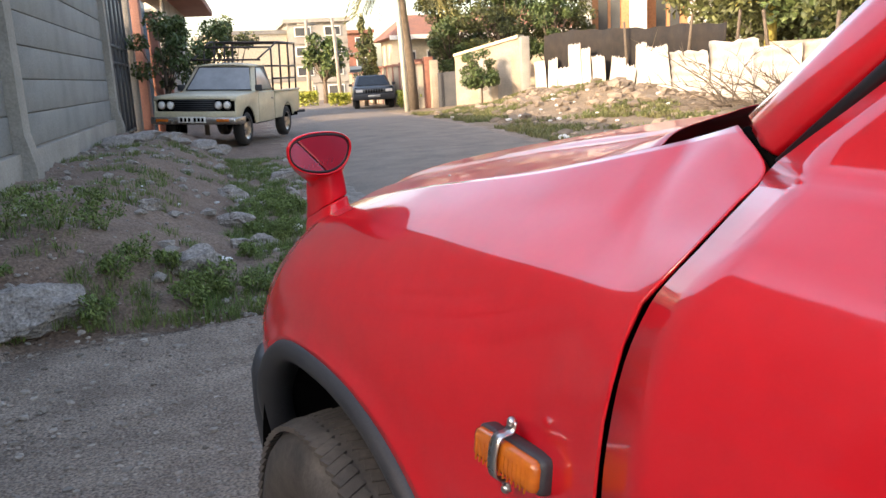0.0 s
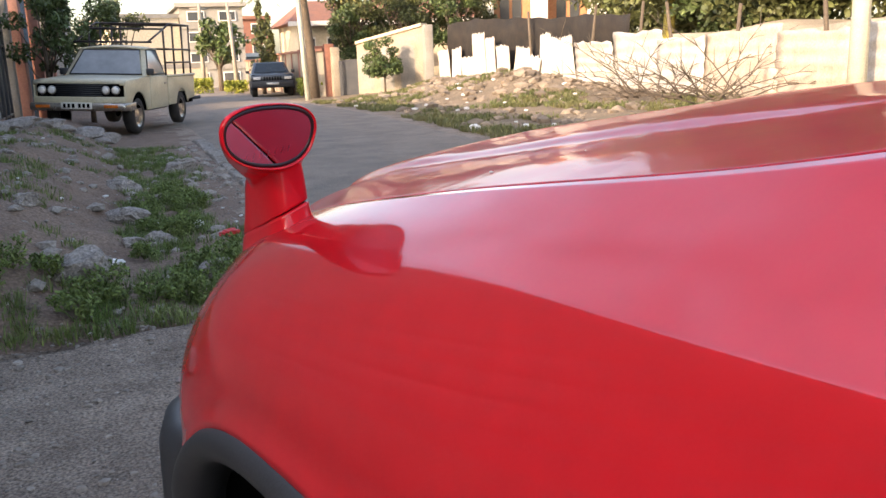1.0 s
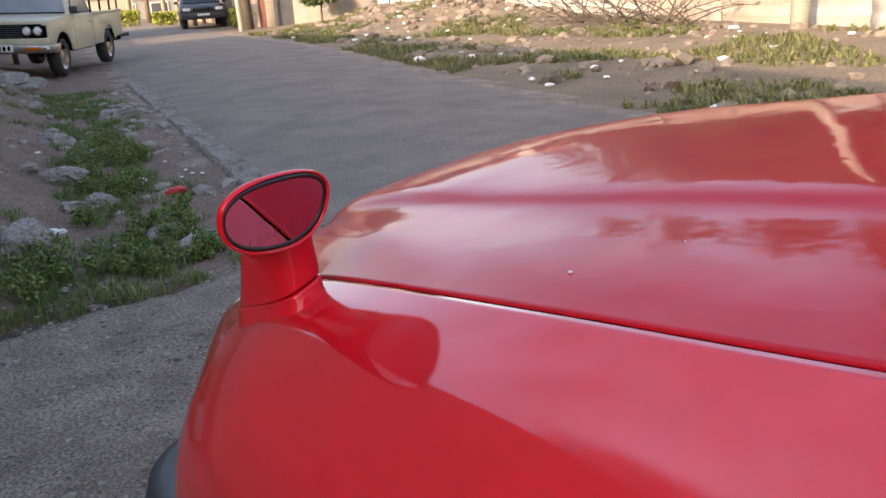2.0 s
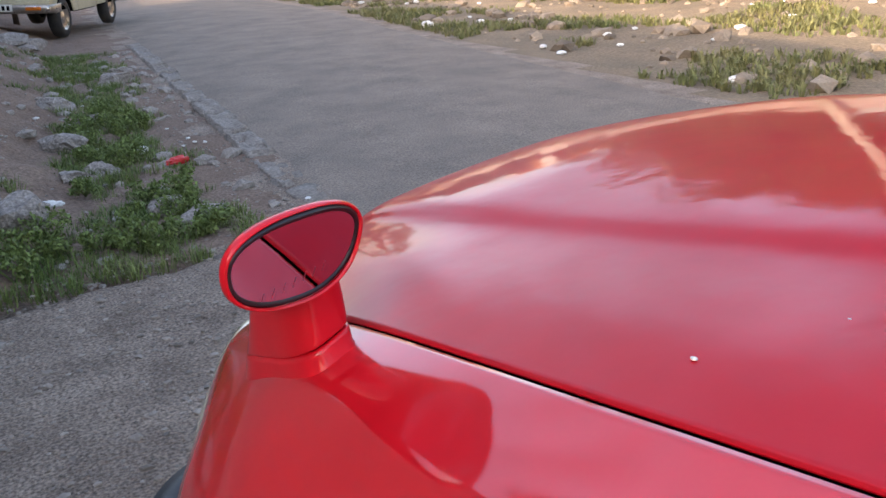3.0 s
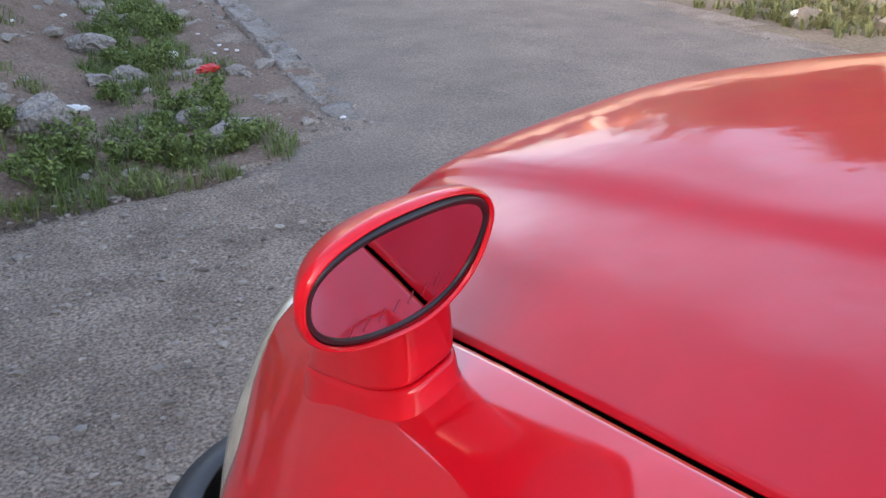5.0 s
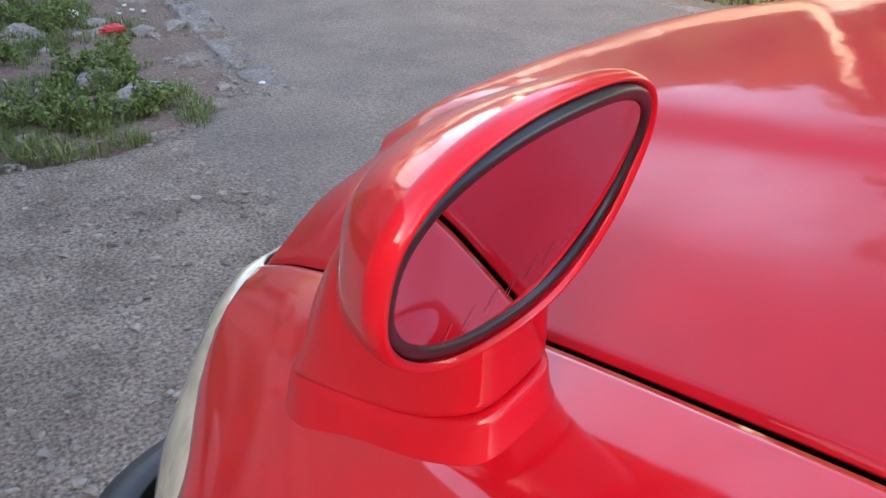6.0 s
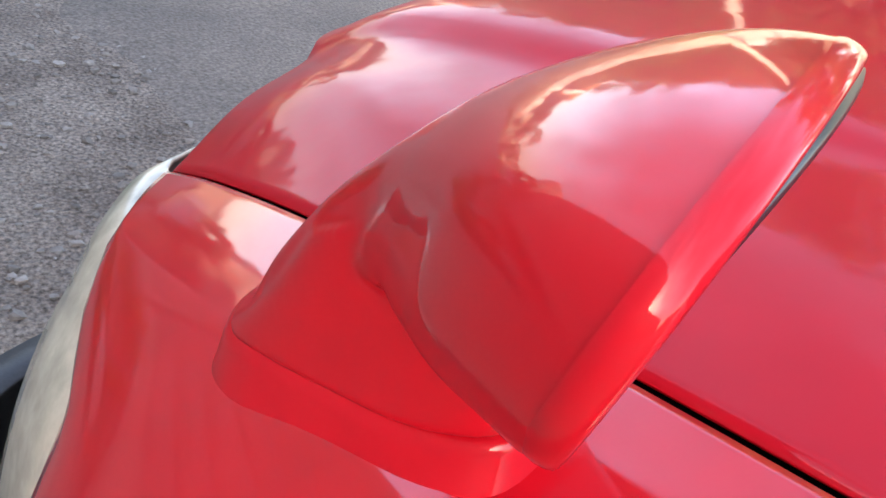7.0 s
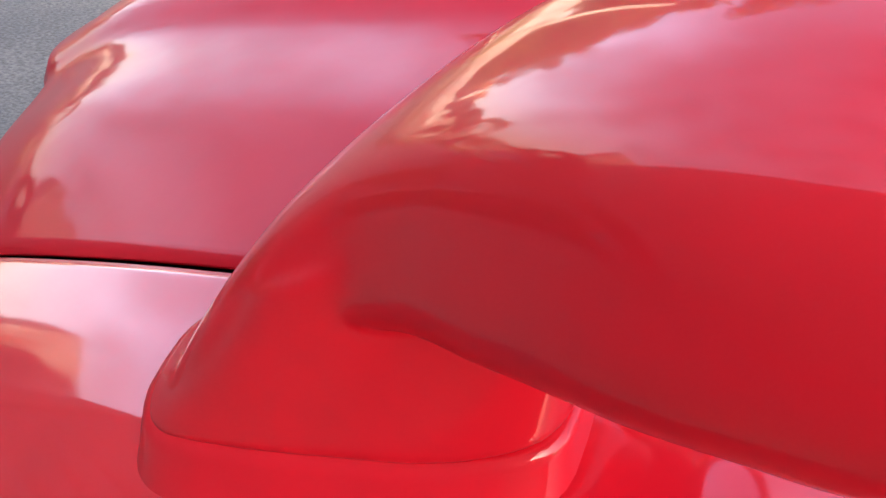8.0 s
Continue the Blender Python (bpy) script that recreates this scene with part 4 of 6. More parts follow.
# closing wall of the yard behind the camera
bm = bmesh.new()
box(bm, (-5.2, -24.3, -0.3), (30, -24, 3.0), bevel=0.01)
tagged(part("wall_south", bm, M_CONC), "plain grey concrete wall closing the road's end", "wall", kind="structure")


# ---- parked vehicles ----
def extrude_poly(bm, pts, x0, x1):
    a = [bm.verts.new((x0, y, z)) for y, z in pts]
    b = [bm.verts.new((x1, y, z)) for y, z in pts]
    fs = [bm.faces.new(a[::-1]), bm.faces.new(b)]
    n = len(pts)
    for i in range(n):
        fs.append(bm.faces.new((a[i], a[(i + 1) % n], b[(i + 1) % n], b[i])))
    return fs


def arc(cy, cz, r, a0, a1, n=10):
    return [(cy + r * math.cos(radians(a)), cz + r * math.sin(radians(a))) for a in np.linspace(a0, a1, n)]


def soft(ob, w=0.02, seg=2):
    md = ob.modifiers.new("soft", "BEVEL")
    md.width, md.segments, md.limit_method, md.angle_limit = w, seg, "ANGLE", radians(35)
    return ob


def car_wheel(parent, x, y, r, w, rimmat):
    bm = bmesh.new()
    prof = [(-w / 2, r * 0.62), (-w / 2 - 0.01, r * 0.8), (-w / 2 + 0.02, r * 0.97), (0, r), (w / 2 - 0.02, r * 0.97), (w / 2 + 0.01, r * 0.8), (w / 2, r * 0.62)]
    rows = [[(q, rr * math.cos(a), rr * math.sin(a)) for q, rr in prof] for a in np.linspace(0, 2 * math.pi, 33)]
    grid_mesh(rows, bm=bm)
    bmesh.ops.remove_doubles(bm, verts=bm.verts, dist=1e-4)
    ob = part("wheel", bm, M_TYRE, parent, "dusty black tyre")
    ob.location = (x, y, r)
    s = 1 if x > 0 else -1
    bm = bmesh.new()
    prof = [(w / 2 - 0.005, r * 0.64), (w / 2 - 0.03, r * 0.55), (w / 2 - 0.05, r * 0.35), (w / 2 - 0.02, r * 0.2), (w / 2 - 0.02, 0.0)]
    rows = [[(s * q, rr * math.cos(a), rr * math.sin(a)) for q, rr in prof] for a in np.linspace(0, 2 * math.pi, 25)]
    grid_mesh(rows, bm=bm)
    bmesh.ops.remove_doubles(bm, verts=bm.verts, dist=1e-4)
    part("rim", bm, rimmat, ob)


def quad(bm, pts):
    bm.faces.new([bm.verts.new(p) for p in pts])


def pickup():
    t = thing("pickup_truck", Matrix.Translation((0.46, 16.0, 0.05)) @ Euler((0, radians(2.6), radians(-27))).to_matrix().to_4x4(), "old cream pickup truck parked on the verge beside a wall", "truck")
    R = 0.325
    W = 0.79
    for sgn in (-1, 1):
        x0, x1 = sgn * (W - 0.03), sgn * W
        bm = bmesh.new()
        pts = [(-0.66, 0.50), (-0.66, 0.86), (-0.60, 0.96), (0.62, 1.00), (0.62, 0.40), (0.42, 0.40)] + arc(0, R, 0.42, 12, 168) + [(-0.45, 0.44)]
        extrude_poly(bm, pts, x0, x1)
        soft(part("front_wing", bm, M_CREAMPAINT, t), 0.015)
        bm = bmesh.new()
        extrude_poly(bm, [(0.63, 0.40), (0.63, 1.0), (1.62, 1.0), (1.62, 0.40)], x0, x1)
        d = soft(part("door", bm, M_CREAMPAINT, t), 0.012)
        bm = bmesh.new()
        box(bm, (x1 - 0.004, 1.42, 0.84), (x1 + sgn * 0.02 if sgn > 0 else x1 + 0.0, 1.54, 0.865)) if sgn > 0 else box(bm, (x1 - 0.02, 1.42, 0.84), (x1 + 0.004, 1.54, 0.865))
        part("handle", bm, M_BUMPER, d, "dull chrome handle")
        bm = bmesh.new()
        pts = [(1.66, 0.42), (1.66, 0.98), (3.45, 0.98), (3.45, 0.50), (3.02, 0.48)] + arc(2.55, R, 0.40, 15, 165) + [(2.10, 0.42)]
        extrude_poly(bm, pts, x0, x1)
        soft(part("bed_side", bm, M_CREAMPAINT, t), 0.015)
        bm = bmesh.new()
        tube(bm, [(x1, 1.66, 0.985), (x1, 3.46, 0.985)], 0.025, 8)
        part("bed_rail", bm, M_CREAMPAINT, t)
    bm = bmesh.new()
    grid_mesh([[(x, y, z - 0.025 * (x / W) ** 4) for x in np.linspace(-W, W, 9)] for y, z in ((-0.67, 0.90), (-0.64, 0.965), (-0.55, 0.985), (0.0, 1.005), (0.66, 1.03))], bm=bm)
    thick(part("bonnet", bm, M_CREAMPAINT, t, "cream bonnet with worn paint"), 0.02)
    bm = bmesh.new()
    box(bm, (-W + 0.04, -0.60, 0.45), (W - 0.04, 0.7, 0.90))
    box(bm, (-W + 0.05, 0.6, 0.38), (W - 0.05, 1.64, 0.98))
    box(bm, (-W + 0.05, 1.68, 0.40), (W - 0.05, 3.44, 0.62))
    part("chassis", bm, M_GAP, t)
    bm = bmesh.new()
    box(bm, (-W + 0.03, 3.42, 0.50), (W - 0.03, 3.46, 0.97), bevel=0.01)
    part("tailgate", bm, M_CREAMPAINT, t)
    bm = bmesh.new()
    box(bm, (-W + 0.03, 1.66, 0.60), (W - 0.03, 1.70, 0.97), bevel=0.01)
    part("bed_front", bm, M_CREAMPAINT, t)
    # face
    bm = bmesh.new()
    box(bm, (-0.70, -0.675, 0.68), (0.70, -0.60, 0.90), bevel=0.01)
    gr = part("grille", bm, M_GAP, t, "black grille")
    for k in range(6):
        bm = bmesh.new()
        box(bm, (-0.40, -0.685, 0.70 + k * 0.034), (0.40, -0.672, 0.712 + k * 0.034))
        part("slat", bm, M_DARKPAINT, gr)
    bm = bmesh.new()
    box(bm, (-W, -0.68, 0.54), (W, -0.60, 0.68), bevel=0.015)
    part("front_apron", bm, M_CREAMPAINT, t)
    for x in (-0.63, -0.46, 0.46, 0.63):
        bm = bmesh.new()
        bmesh.ops.create_cone(bm, cap_ends=True, segments=24, radius1=0.078, radius2=0.07, depth=0.03, matrix=Matrix.Translation((x, -0.685, 0.79)) @ Euler((radians(90), 0, 0)).to_matrix().to_4x4())
        hl = part("headlight", bm, M_BUMPER, t, "round headlight with a chrome ring")
        bm = bmesh.new()
        bmesh.ops.create_uvsphere(bm, u_segments=16, v_segments=8, radius=0.062, matrix=Matrix.Translation((x, -0.695, 0.79)) @ Matrix.Diagonal((1, 0.35, 1, 1)))
        part("lens", bm, M_WHITE, hl)
    bm = bmesh.new()
    path = [(-0.86, -0.35, 0.52), (-0.84, -0.70, 0.52), (-0.60, -0.78, 0.52), (0.60, -0.78, 0.52), (0.84, -0.70, 0.52), (0.86, -0.35, 0.52)]
    c = catmull(path, 30)
    grid_mesh([[(p[0] * k, p[1] - o, p[2] + z) for o, z, k in ((-0.02, -0.075, 0.99), (0.02, -0.06, 1), (0.03, 0.0, 1), (0.02, 0.05, 1), (-0.03, 0.06, 0.99))] for p in c], bm=bm)
    thick(part("bumper", bm, M_BUMPER, t, "dented dull chrome bumper"), 0.01)
    for x in (-0.58, 0.58):
        bm = bmesh.new()
        box(bm, (x - 0.12, -0.822, 0.495), (x + 0.12, -0.80, 0.55), bevel=0.006)
        part("indicator", bm, M_AMBER, t, "orange bumper indicator")
    bm = bmesh.new()
    box(bm, (-0.26, -0.835, 0.48), (0.26, -0.815, 0.59), bevel=0.004)
    pl = part("number_plate", bm, M_PLATE, t, "white plate with dark bars")
    for k in range(6):
        bm = bmesh.new()
        x = -0.20 + k * 0.075 + (0.03 if k > 2 else 0)
        box(bm, (x - 0.022, -0.839, 0.50), (x + 0.022, -0.8355, 0.57))
        part("bar", bm, M_GAP, pl)
    # cab
    lo = [(-0.75, 0.55, 1.0), (0.75, 0.55, 1.0), (0.75, 1.64, 1.0), (-0.75, 1.64, 1.0)]
    hi = [(-0.60, 0.98, 1.50), (0.60, 0.98, 1.50), (0.60, 1.56, 1.50), (-0.60, 1.56, 1.50)]
    bm = bmesh.new()
    a = [bm.verts.new(p) for p in lo]
    b = [bm.verts.new(p) for p in hi]
    for i in range(4):
        bm.faces.new((a[i], a[(i + 1) % 4], b[(i + 1) % 4], b[i]))
    inner = part("cab_frame", bm, M_CREAMPAINT, t)
    bm = bmesh.new()
    grid_mesh([[(x, y, 1.50 + 0.045 * (1 - (x / 0.62) ** 2) + 0.02 * math.sin(math.pi * (y - 0.94) / 0.66)) for x in np.linspace(-0.62, 0.62, 9)] for y in np.linspace(0.94, 1.60, 6)], bm=bm)
    thick(part("roof", bm, M_CREAMPAINT, t), 0.03)

    def lerp4(f, g, i, j, off):
        p = Vector(lo[i]).lerp(Vector(lo[j]), f)
        q = Vector(hi[i]).lerp(Vector(hi[j]), f)
        r = p.lerp(q, g)
        return tuple(r + Vector(off))
    for i, j, off, name in ((0, 1, (0, -0.012, 0.006), "windscreen"), (1, 2, (0.012, 0, 0), "side_window"), (3, 0, (-0.012, 0, 0), "side_window"), (2, 3, (0, 0.012, 0), "rear_window")):
        bm = bmesh.new()
        quad(bm, [lerp4(f, g, i, j, off) for f, g in ((0.06, 0.08), (0.94, 0.08), (0.92, 0.92), (0.08, 0.92))])
        part(name, bm, M_WINDSHIELD, t, smooth=False)
        bm = bmesh.new()
        tube(bm, [lerp4(f, g, i, j, off) for f, g in ((0.05, 0.06), (0.95, 0.06), (0.93, 0.94), (0.07, 0.94), (0.05, 0.06))], 0.012, 6)
        part("window_seal", bm, M_SEAL, t)
    for x in (-0.80, 0.80):
        bm = bmesh.new()
        box(bm, (x - 0.07, 0.60, 1.02), (x + 0.07, 0.66, 1.14), bevel=0.015)
        part("door_mirror", bm, M_BLACKPL, t)
    for x in (-0.67, 0.67):
        car_wheel(t, x, 0.0, R, 0.19, M_BUMPER)
        car_wheel(t, x, 2.55, R, 0.19, M_BUMPER)
    bm = bmesh.new()
    tube(bm, [(0.62, 3.46, 0.47), (0.70, 3.62, 0.47), (0.86, 3.62, 0.49)], 0.035, 8)
    part("rear_bumper", bm, M_DARKPAINT, t)
    # pipe rack
    rk = thing("pipe_rack", t.matrix_world, "dark steel pipe rack standing on the truck bed", "rack")
    z0, z1 = 0.99, 2.0
    posts = [(x, y) for x in (-0.74, 0.74) for y in (1.72, 2.3, 2.9, 3.4)]
    for x, y in posts:
        bm = bmesh.new()
        tube(bm, [(x, y, z0), (x * 0.98, y, z1 - (0.12 if y < 2 else 0))], 0.022, 6)
        part("upright", bm, M_DARKRED, rk)
    for x in (-0.735, 0.735):
        for z in (z1, 1.5, 1.24):
            bm = bmesh.new()
            tube(bm, [(x, 1.72, z - (0.12 if z == z1 else 0)), (x, 2.1, z), (x, 3.4, z)], 0.02, 6)
            part("side_bar", bm, M_DARKRED, rk)
        bm = bmesh.new()
        tube(bm, [(x * 0.9, 1.0, 1.62), (x, 1.72, z1 - 0.12)], 0.02, 6)
        part("stay", bm, M_DARKRED, rk)
    for y, z in ((1.72, z1 - 0.12), (2.3, z1), (2.9, z1), (3.4, z1), (1.0, 1.62), (1.72, 1.5), (3.4, 1.5)):
        bm = bmesh.new()
        tube(bm, [(-0.735, y, z), (0.735, y, z)], 0.02, 6)
        part("cross_bar", bm, M_DARKRED, rk)


# pane grey with the sky's reflection put into the colour
M_WINDSHIELD = mat("truck_glass_sheen", (0.16, 0.18, 0.19), 0.10, 0, (0.25, 0.27, 0.28), 1.5, 6, fine=0.05, spec=0.7)
pickup()


def jeep():
    t = thing("parked_suv", Matrix.Translation((9.62, 37.0, float(ground_z(8.8, 37)) + 0.01)) @ Euler((0, 0, radians(-13))).to_matrix().to_4x4() @ Matrix.Diagonal((1.0, 1.0, 0.87, 1)), "dark silver SUV with black lower cladding parked facing along the road", "car")
    W, R = 0.92, 0.37
    for sgn in (-1, 1):
        bm = bmesh.new()
        pts = [(-0.80, 0.55), (-0.80, 1.0), (-0.70, 1.10), (0.75, 1.16), (3.35, 1.16), (3.45, 0.6), (3.2, 0.5)] + arc(2.7, R, 0.45, 15, 165) + [(2.2, 0.42), (0.5, 0.42)] + arc(0, R, 0.45, 12, 168) + [(-0.55, 0.5)]
        extrude_poly(bm, pts, sgn * (W - 0.06), sgn * W)
        soft(part("body_side", bm, M_SILVER, t), 0.04)
        bm = bmesh.new()
        grid_mesh([[(sgn * (W + u), r * math.cos(radians(a)), R + r * math.sin(radians(a))) for u, r in ((-0.02, 0.50), (0.025, 0.49), (0.03, 0.45), (-0.03, 0.44))] for a in np.linspace(0, 180, 16)], bm=bm)
        thick(part("arch_moulding", bm, M_BLACKPL, t), 0.01)
    bm = bmesh.new()
    grid_mesh([[(x, y, z - 0.06 * (x / W) ** 4) for x in np.linspace(-W + 0.03, W - 0.03, 9)] for y, z in ((-0.80, 1.02), (-0.76, 1.09), (-0.5, 1.13), (0.75, 1.19))], bm=bm)
    thick(part("bonnet", bm, M_SILVER, t), 0.02)
    bm = bmesh.new()
    box(bm, (-W + 0.07, -0.7, 0.45), (W - 0.07, 3.4, 1.10))
    part("inner_body", bm, M_GAP, t)
    bm = bmesh.new()
    box(bm, (-W, -0.86, 0.46), (W, -0.72, 0.80), bevel=0.04)
    part("bumper", bm, M_BLACKPL, t, "black front bumper")
    bm = bmesh.new()
    box(bm, (-W + 0.04, -0.83, 0.80), (W - 0.04, -0.72, 1.04), bevel=0.03)
    gr = part("grille_panel", bm, M_SILVER, t)
    for k in range(7):
        bm = bmesh.new()
        x = (k - 3) * 0.115
        box(bm, (x - 0.035, -0.842, 0.83), (x + 0.035, -0.80, 1.0), bevel=0.008)
        part("slot", bm, M_GAP, gr)
    for x in (-0.66, 0.66):
        bm = bmesh.new()
        box(bm, (x - 0.15, -0.845, 0.85), (x + 0.15, -0.80, 0.99), bevel=0.015)
        part("headlight", bm, M_WHITE, t, "rectangular headlight")
    bm = bmesh.new()
    box(bm, (-0.26, -0.885, 0.60), (0.26, -0.865, 0.71))
    part("number_plate", bm, M_PLATE, t)
    lo = [(-0.84, 0.65, 1.14), (0.84, 0.65, 1.14), (0.84, 3.38, 1.14), (-0.84, 3.38, 1.14)]
    hi = [(-0.66, 1.35, 1.70), (0.66, 1.35, 1.70), (0.66, 3.1, 1.70), (-0.66, 3.1, 1.70)]
    bm = bmesh.new()
    a, b = [bm.verts.new(p) for p in lo], [bm.verts.new(p) for p in hi]
    for i in range(4):
        bm.faces.new((a[i], a[(i + 1) % 4], b[(i + 1) % 4], b[i]))
    bm.faces.new(b)
    soft(part("cabin", bm, M_SILVER, t), 0.04)
    for i, j, off, name in ((0, 1, Vector((0, -0.015, 0.01)), "windscreen"), (1, 2, Vector((0.015, 0, 0)), "side_window"), (3, 0, Vector((-0.015, 0, 0)), "side_window")):
        bm = bmesh.new()
        quad(bm, [Vector(lo[i]).lerp(Vector(lo[j]), f).lerp(Vector(hi[i]).lerp(Vector(hi[j]), f), g) + off for f, g in ((0.06, 0.1), (0.94, 0.1), (0.92, 0.9), (0.08, 0.9))])
        part(name, bm, M_GLASS, t, smooth=False)
    for x in (-1.0, 1.0):
        bm = bmesh.new()
        box(bm, (x - 0.08, 0.72, 1.16), (x + 0.08, 0.82, 1.3), bevel=0.02)
        part("door_mirror", bm, M_BLACKPL, t)
        for y in (0, 2.7):
            car_wheel(t, x * 0.78, y, R, 0.24, M_BUMPER)


jeep()


# ---- right side: scrap-sheet fence, walls, houses, trees ----
rng = random.Random(7)
FENCE = catmull([(9.6, 3.0), (10.9, 8.5), (12.2, 15.0), (12.75, 20.0), (12.6, 26.2)], 60)


def along(poly, s):
    """A point and heading s metres along a plan polyline."""
    d = 0
    for a, b in zip(poly, poly[1:]):
        l = float(np.linalg.norm(b - a))
        if d + l >= s:
            f = (s - d) / l
            return a + (b - a) * f, math.atan2(*(b - a)[::-1])
        d += l
    return poly[-1], math.atan2(*(poly[-1] - poly[-2])[::-1])


def sheet_mesh(w, h, waves, horizontal=False, ragged=0.0, seed=0):
    """A corrugated sheet standing on y = 0, x across."""
    r = random.Random(seed)
    bm = bmesh.new()
    n, m = (waves * 6, 6) if not horizontal else (8, waves * 6)
    tops = [r.uniform(-1, 1) for _ in range(n + 1)]
    rows = []
    for j in range(m + 1):
        row = []
        for i in range(n + 1):
            x, z = w * (i / n - 0.5), h * j / m
            k = (i / n if not horizontal else j / m) * waves * 2 * math.pi
            y = 0.012 * math.sin(k) + 0.03 * math.sin(3 * z + seed) * z / h
            if j == m:
                z += ragged * tops[i]
            if j == 0:
                z += 0.4 * ragged * tops[-i]
            row.append((x, y, z))
        rows.append(row)
    return grid_mesh(rows, bm=bm)[0]


def scrap_fence():
    s = 0.3
    k = 0
    total = sum(np.linalg.norm(b - a) for a, b in zip(FENCE, FENCE[1:]))
    while s < total - 0.4:
        near = s < 15.2
        w = rng.uniform(1.7, 2.4) if near else rng.uniform(0.55, 0.85)
        (x, y), yaw = along(FENCE, s + w / 2)
        z0 = float(ground_z(x, y)) - 0.05
        if near:
            h = 1.28 + 0.10 * math.sin(s * 1.7)
            tilt = rng.uniform(-1.5, 1.5)
        else:
            h = rng.choice((1.15, 1.25, 1.35, 1.45, 1.6, 1.05, 0.9))
            tilt = rng.uniform(-11, 11)
            z0 += rng.choice((0, 0, 0.0, 0.15))
        bm = sheet_mesh(w + (0.06 if near else -0.02), h, 5 if near else int(w * 12), near, 0.05 if near else 0.05, k)
        m = M_SHEET if rng.random() < 0.82 else M_RUST
        ob = part("scrap_sheet", bm, m)
        thick(ob, 0.002, 0)
        ob.matrix_world = Matrix.Translation((x + rng.uniform(-0.05, 0.05), y, z0)) @ Euler((radians(rng.uniform(-4, 6)), radians(tilt), yaw + math.pi)).to_matrix().to_4x4()
        tagged(ob, "long horizontal corrugated iron sheet nailed as a fence" if near else "upright battered corrugated iron sheet of a leaning fence", "metal sheet", "scrap fence sheets")
        s += w * (0.98 if near else 1.02)
        k += 1


scrap_fence()
# dark netting and posts behind the sheets
bm = bmesh.new()
rows = []
for t in np.linspace(13.5, 24.4, 60):
    (x, y), yaw = along(FENCE, t)
    top = 2.12 - 0.035 * (24.4 - t) + 0.02 * math.sin(t * 2.1) + 0.02 * math.sin(t * 5.3)
    rows.append([(x + 0.30 + 0.04 * math.sin(t * 3 + z * 2), y, float(ground_z(x, y)) + z) for z in (0, 0.7, 1.4, top)])
grid_mesh(rows, bm=bm)
net = part("shade_net", bm, M_TARP)
thick(net, 0.01)
tagged(net, "sagging black shade netting strung behind a scrap fence", "netting", kind="structure")
for t, h, lean in ((9.2, 1.75, 4), (11.2, 1.95, -7), (13.0, 2.0, 5), (15.3, 2.05, 6), (18.2, 2.1, -3), (6.4, 1.7, -4), (3.6, 1.7, 3)):
    (x, y), yaw = along(FENCE, t)
    bm = bmesh.new()
    tube(bm, [(0, 0, -0.2), (0.02, 0.03, h * 0.5), (0.0, 0.02, h)], [0.05, 0.045, 0.035], 7)
    p = part("fence_post", bm, M_BARK)
    p.matrix_world = Matrix.Translation((x + 0.14, y, float(ground_z(x, y)))) @ Euler((radians(lean), radians(lean * 0.5), 0)).to_matrix().to_4x4()
    tagged(p, "crooked weathered timber post behind the scrap fence", "post", "fence posts")
# earth bank beyond the sheets
bm = bmesh.new()
rows = []
for t in np.linspace(0, 13, 30):
    (x, y), _ = along(FENCE, t)
    rows.append([(x + 0.5, y, 0), (x + 1.2, y, 1.45 + 0.08 * math.sin(t * 2)), (x + 3, y, 1.62 + 0.1 * math.sin(t * 1.3)), (x + 9, y, 1.6)])
grid_mesh(rows, bm=bm)
tagged(part("earth_bank", bm, M_PLASTER), "bare brown earth bank behind a fence", "bank", kind="structure")


def run_wall(name, a, b, z0, h0, h1, th, m, label, cap=None):
    """A plain wall between two plan points, its top from h0 to h1."""
    a, b = Vector(a), Vector(b)
    d = (b - a)
    w = thing(name, Matrix.Translation((a.x, a.y, z0)) @ Euler((0, 0, math.atan2(d.y, d.x))).to_matrix().to_4x4(), label, "wall")
    bm = bmesh.new()
    L = d.length
    extr = [(0, -0.4), (L, -0.4), (L, h1), (0, h0)]
    f = [bm.verts.new((x, 0, z)) for x, z in extr]
    g = [bm.verts.new((x, th, z)) for x, z in extr]
    bm.faces.new(f), bm.faces.new(g[::-1])
    for i in range(4):
        bm.faces.new((f[i], f[(i + 1) % 4], g[(i + 1) % 4], g[i]))
    part("panel", bm, m, w, smooth=False)
    if cap:
        bm = bmesh.new()
        for x0, x1, za, zb in ((0, L, h0, h1),):
            vs = [bm.verts.new(p) for p in ((x0, -0.08, za), (x1, -0.08, zb), (x1, th + 0.08, zb), (x0, th + 0.08, za), (x0, -0.08, za + 0.1), (x1, -0.08, zb + 0.1), (x1, th + 0.08, zb + 0.1), (x0, th + 0.08, za + 0.1))]
            for q in ((0, 1, 5, 4), (1, 2, 6, 5), (2, 3, 7, 6), (3, 0, 4, 7), (4, 5, 6, 7), (3, 2, 1, 0)):
                bm.faces.new([vs[i] for i in q])
        part("coping", bm, cap, w, smooth=False)
    return w


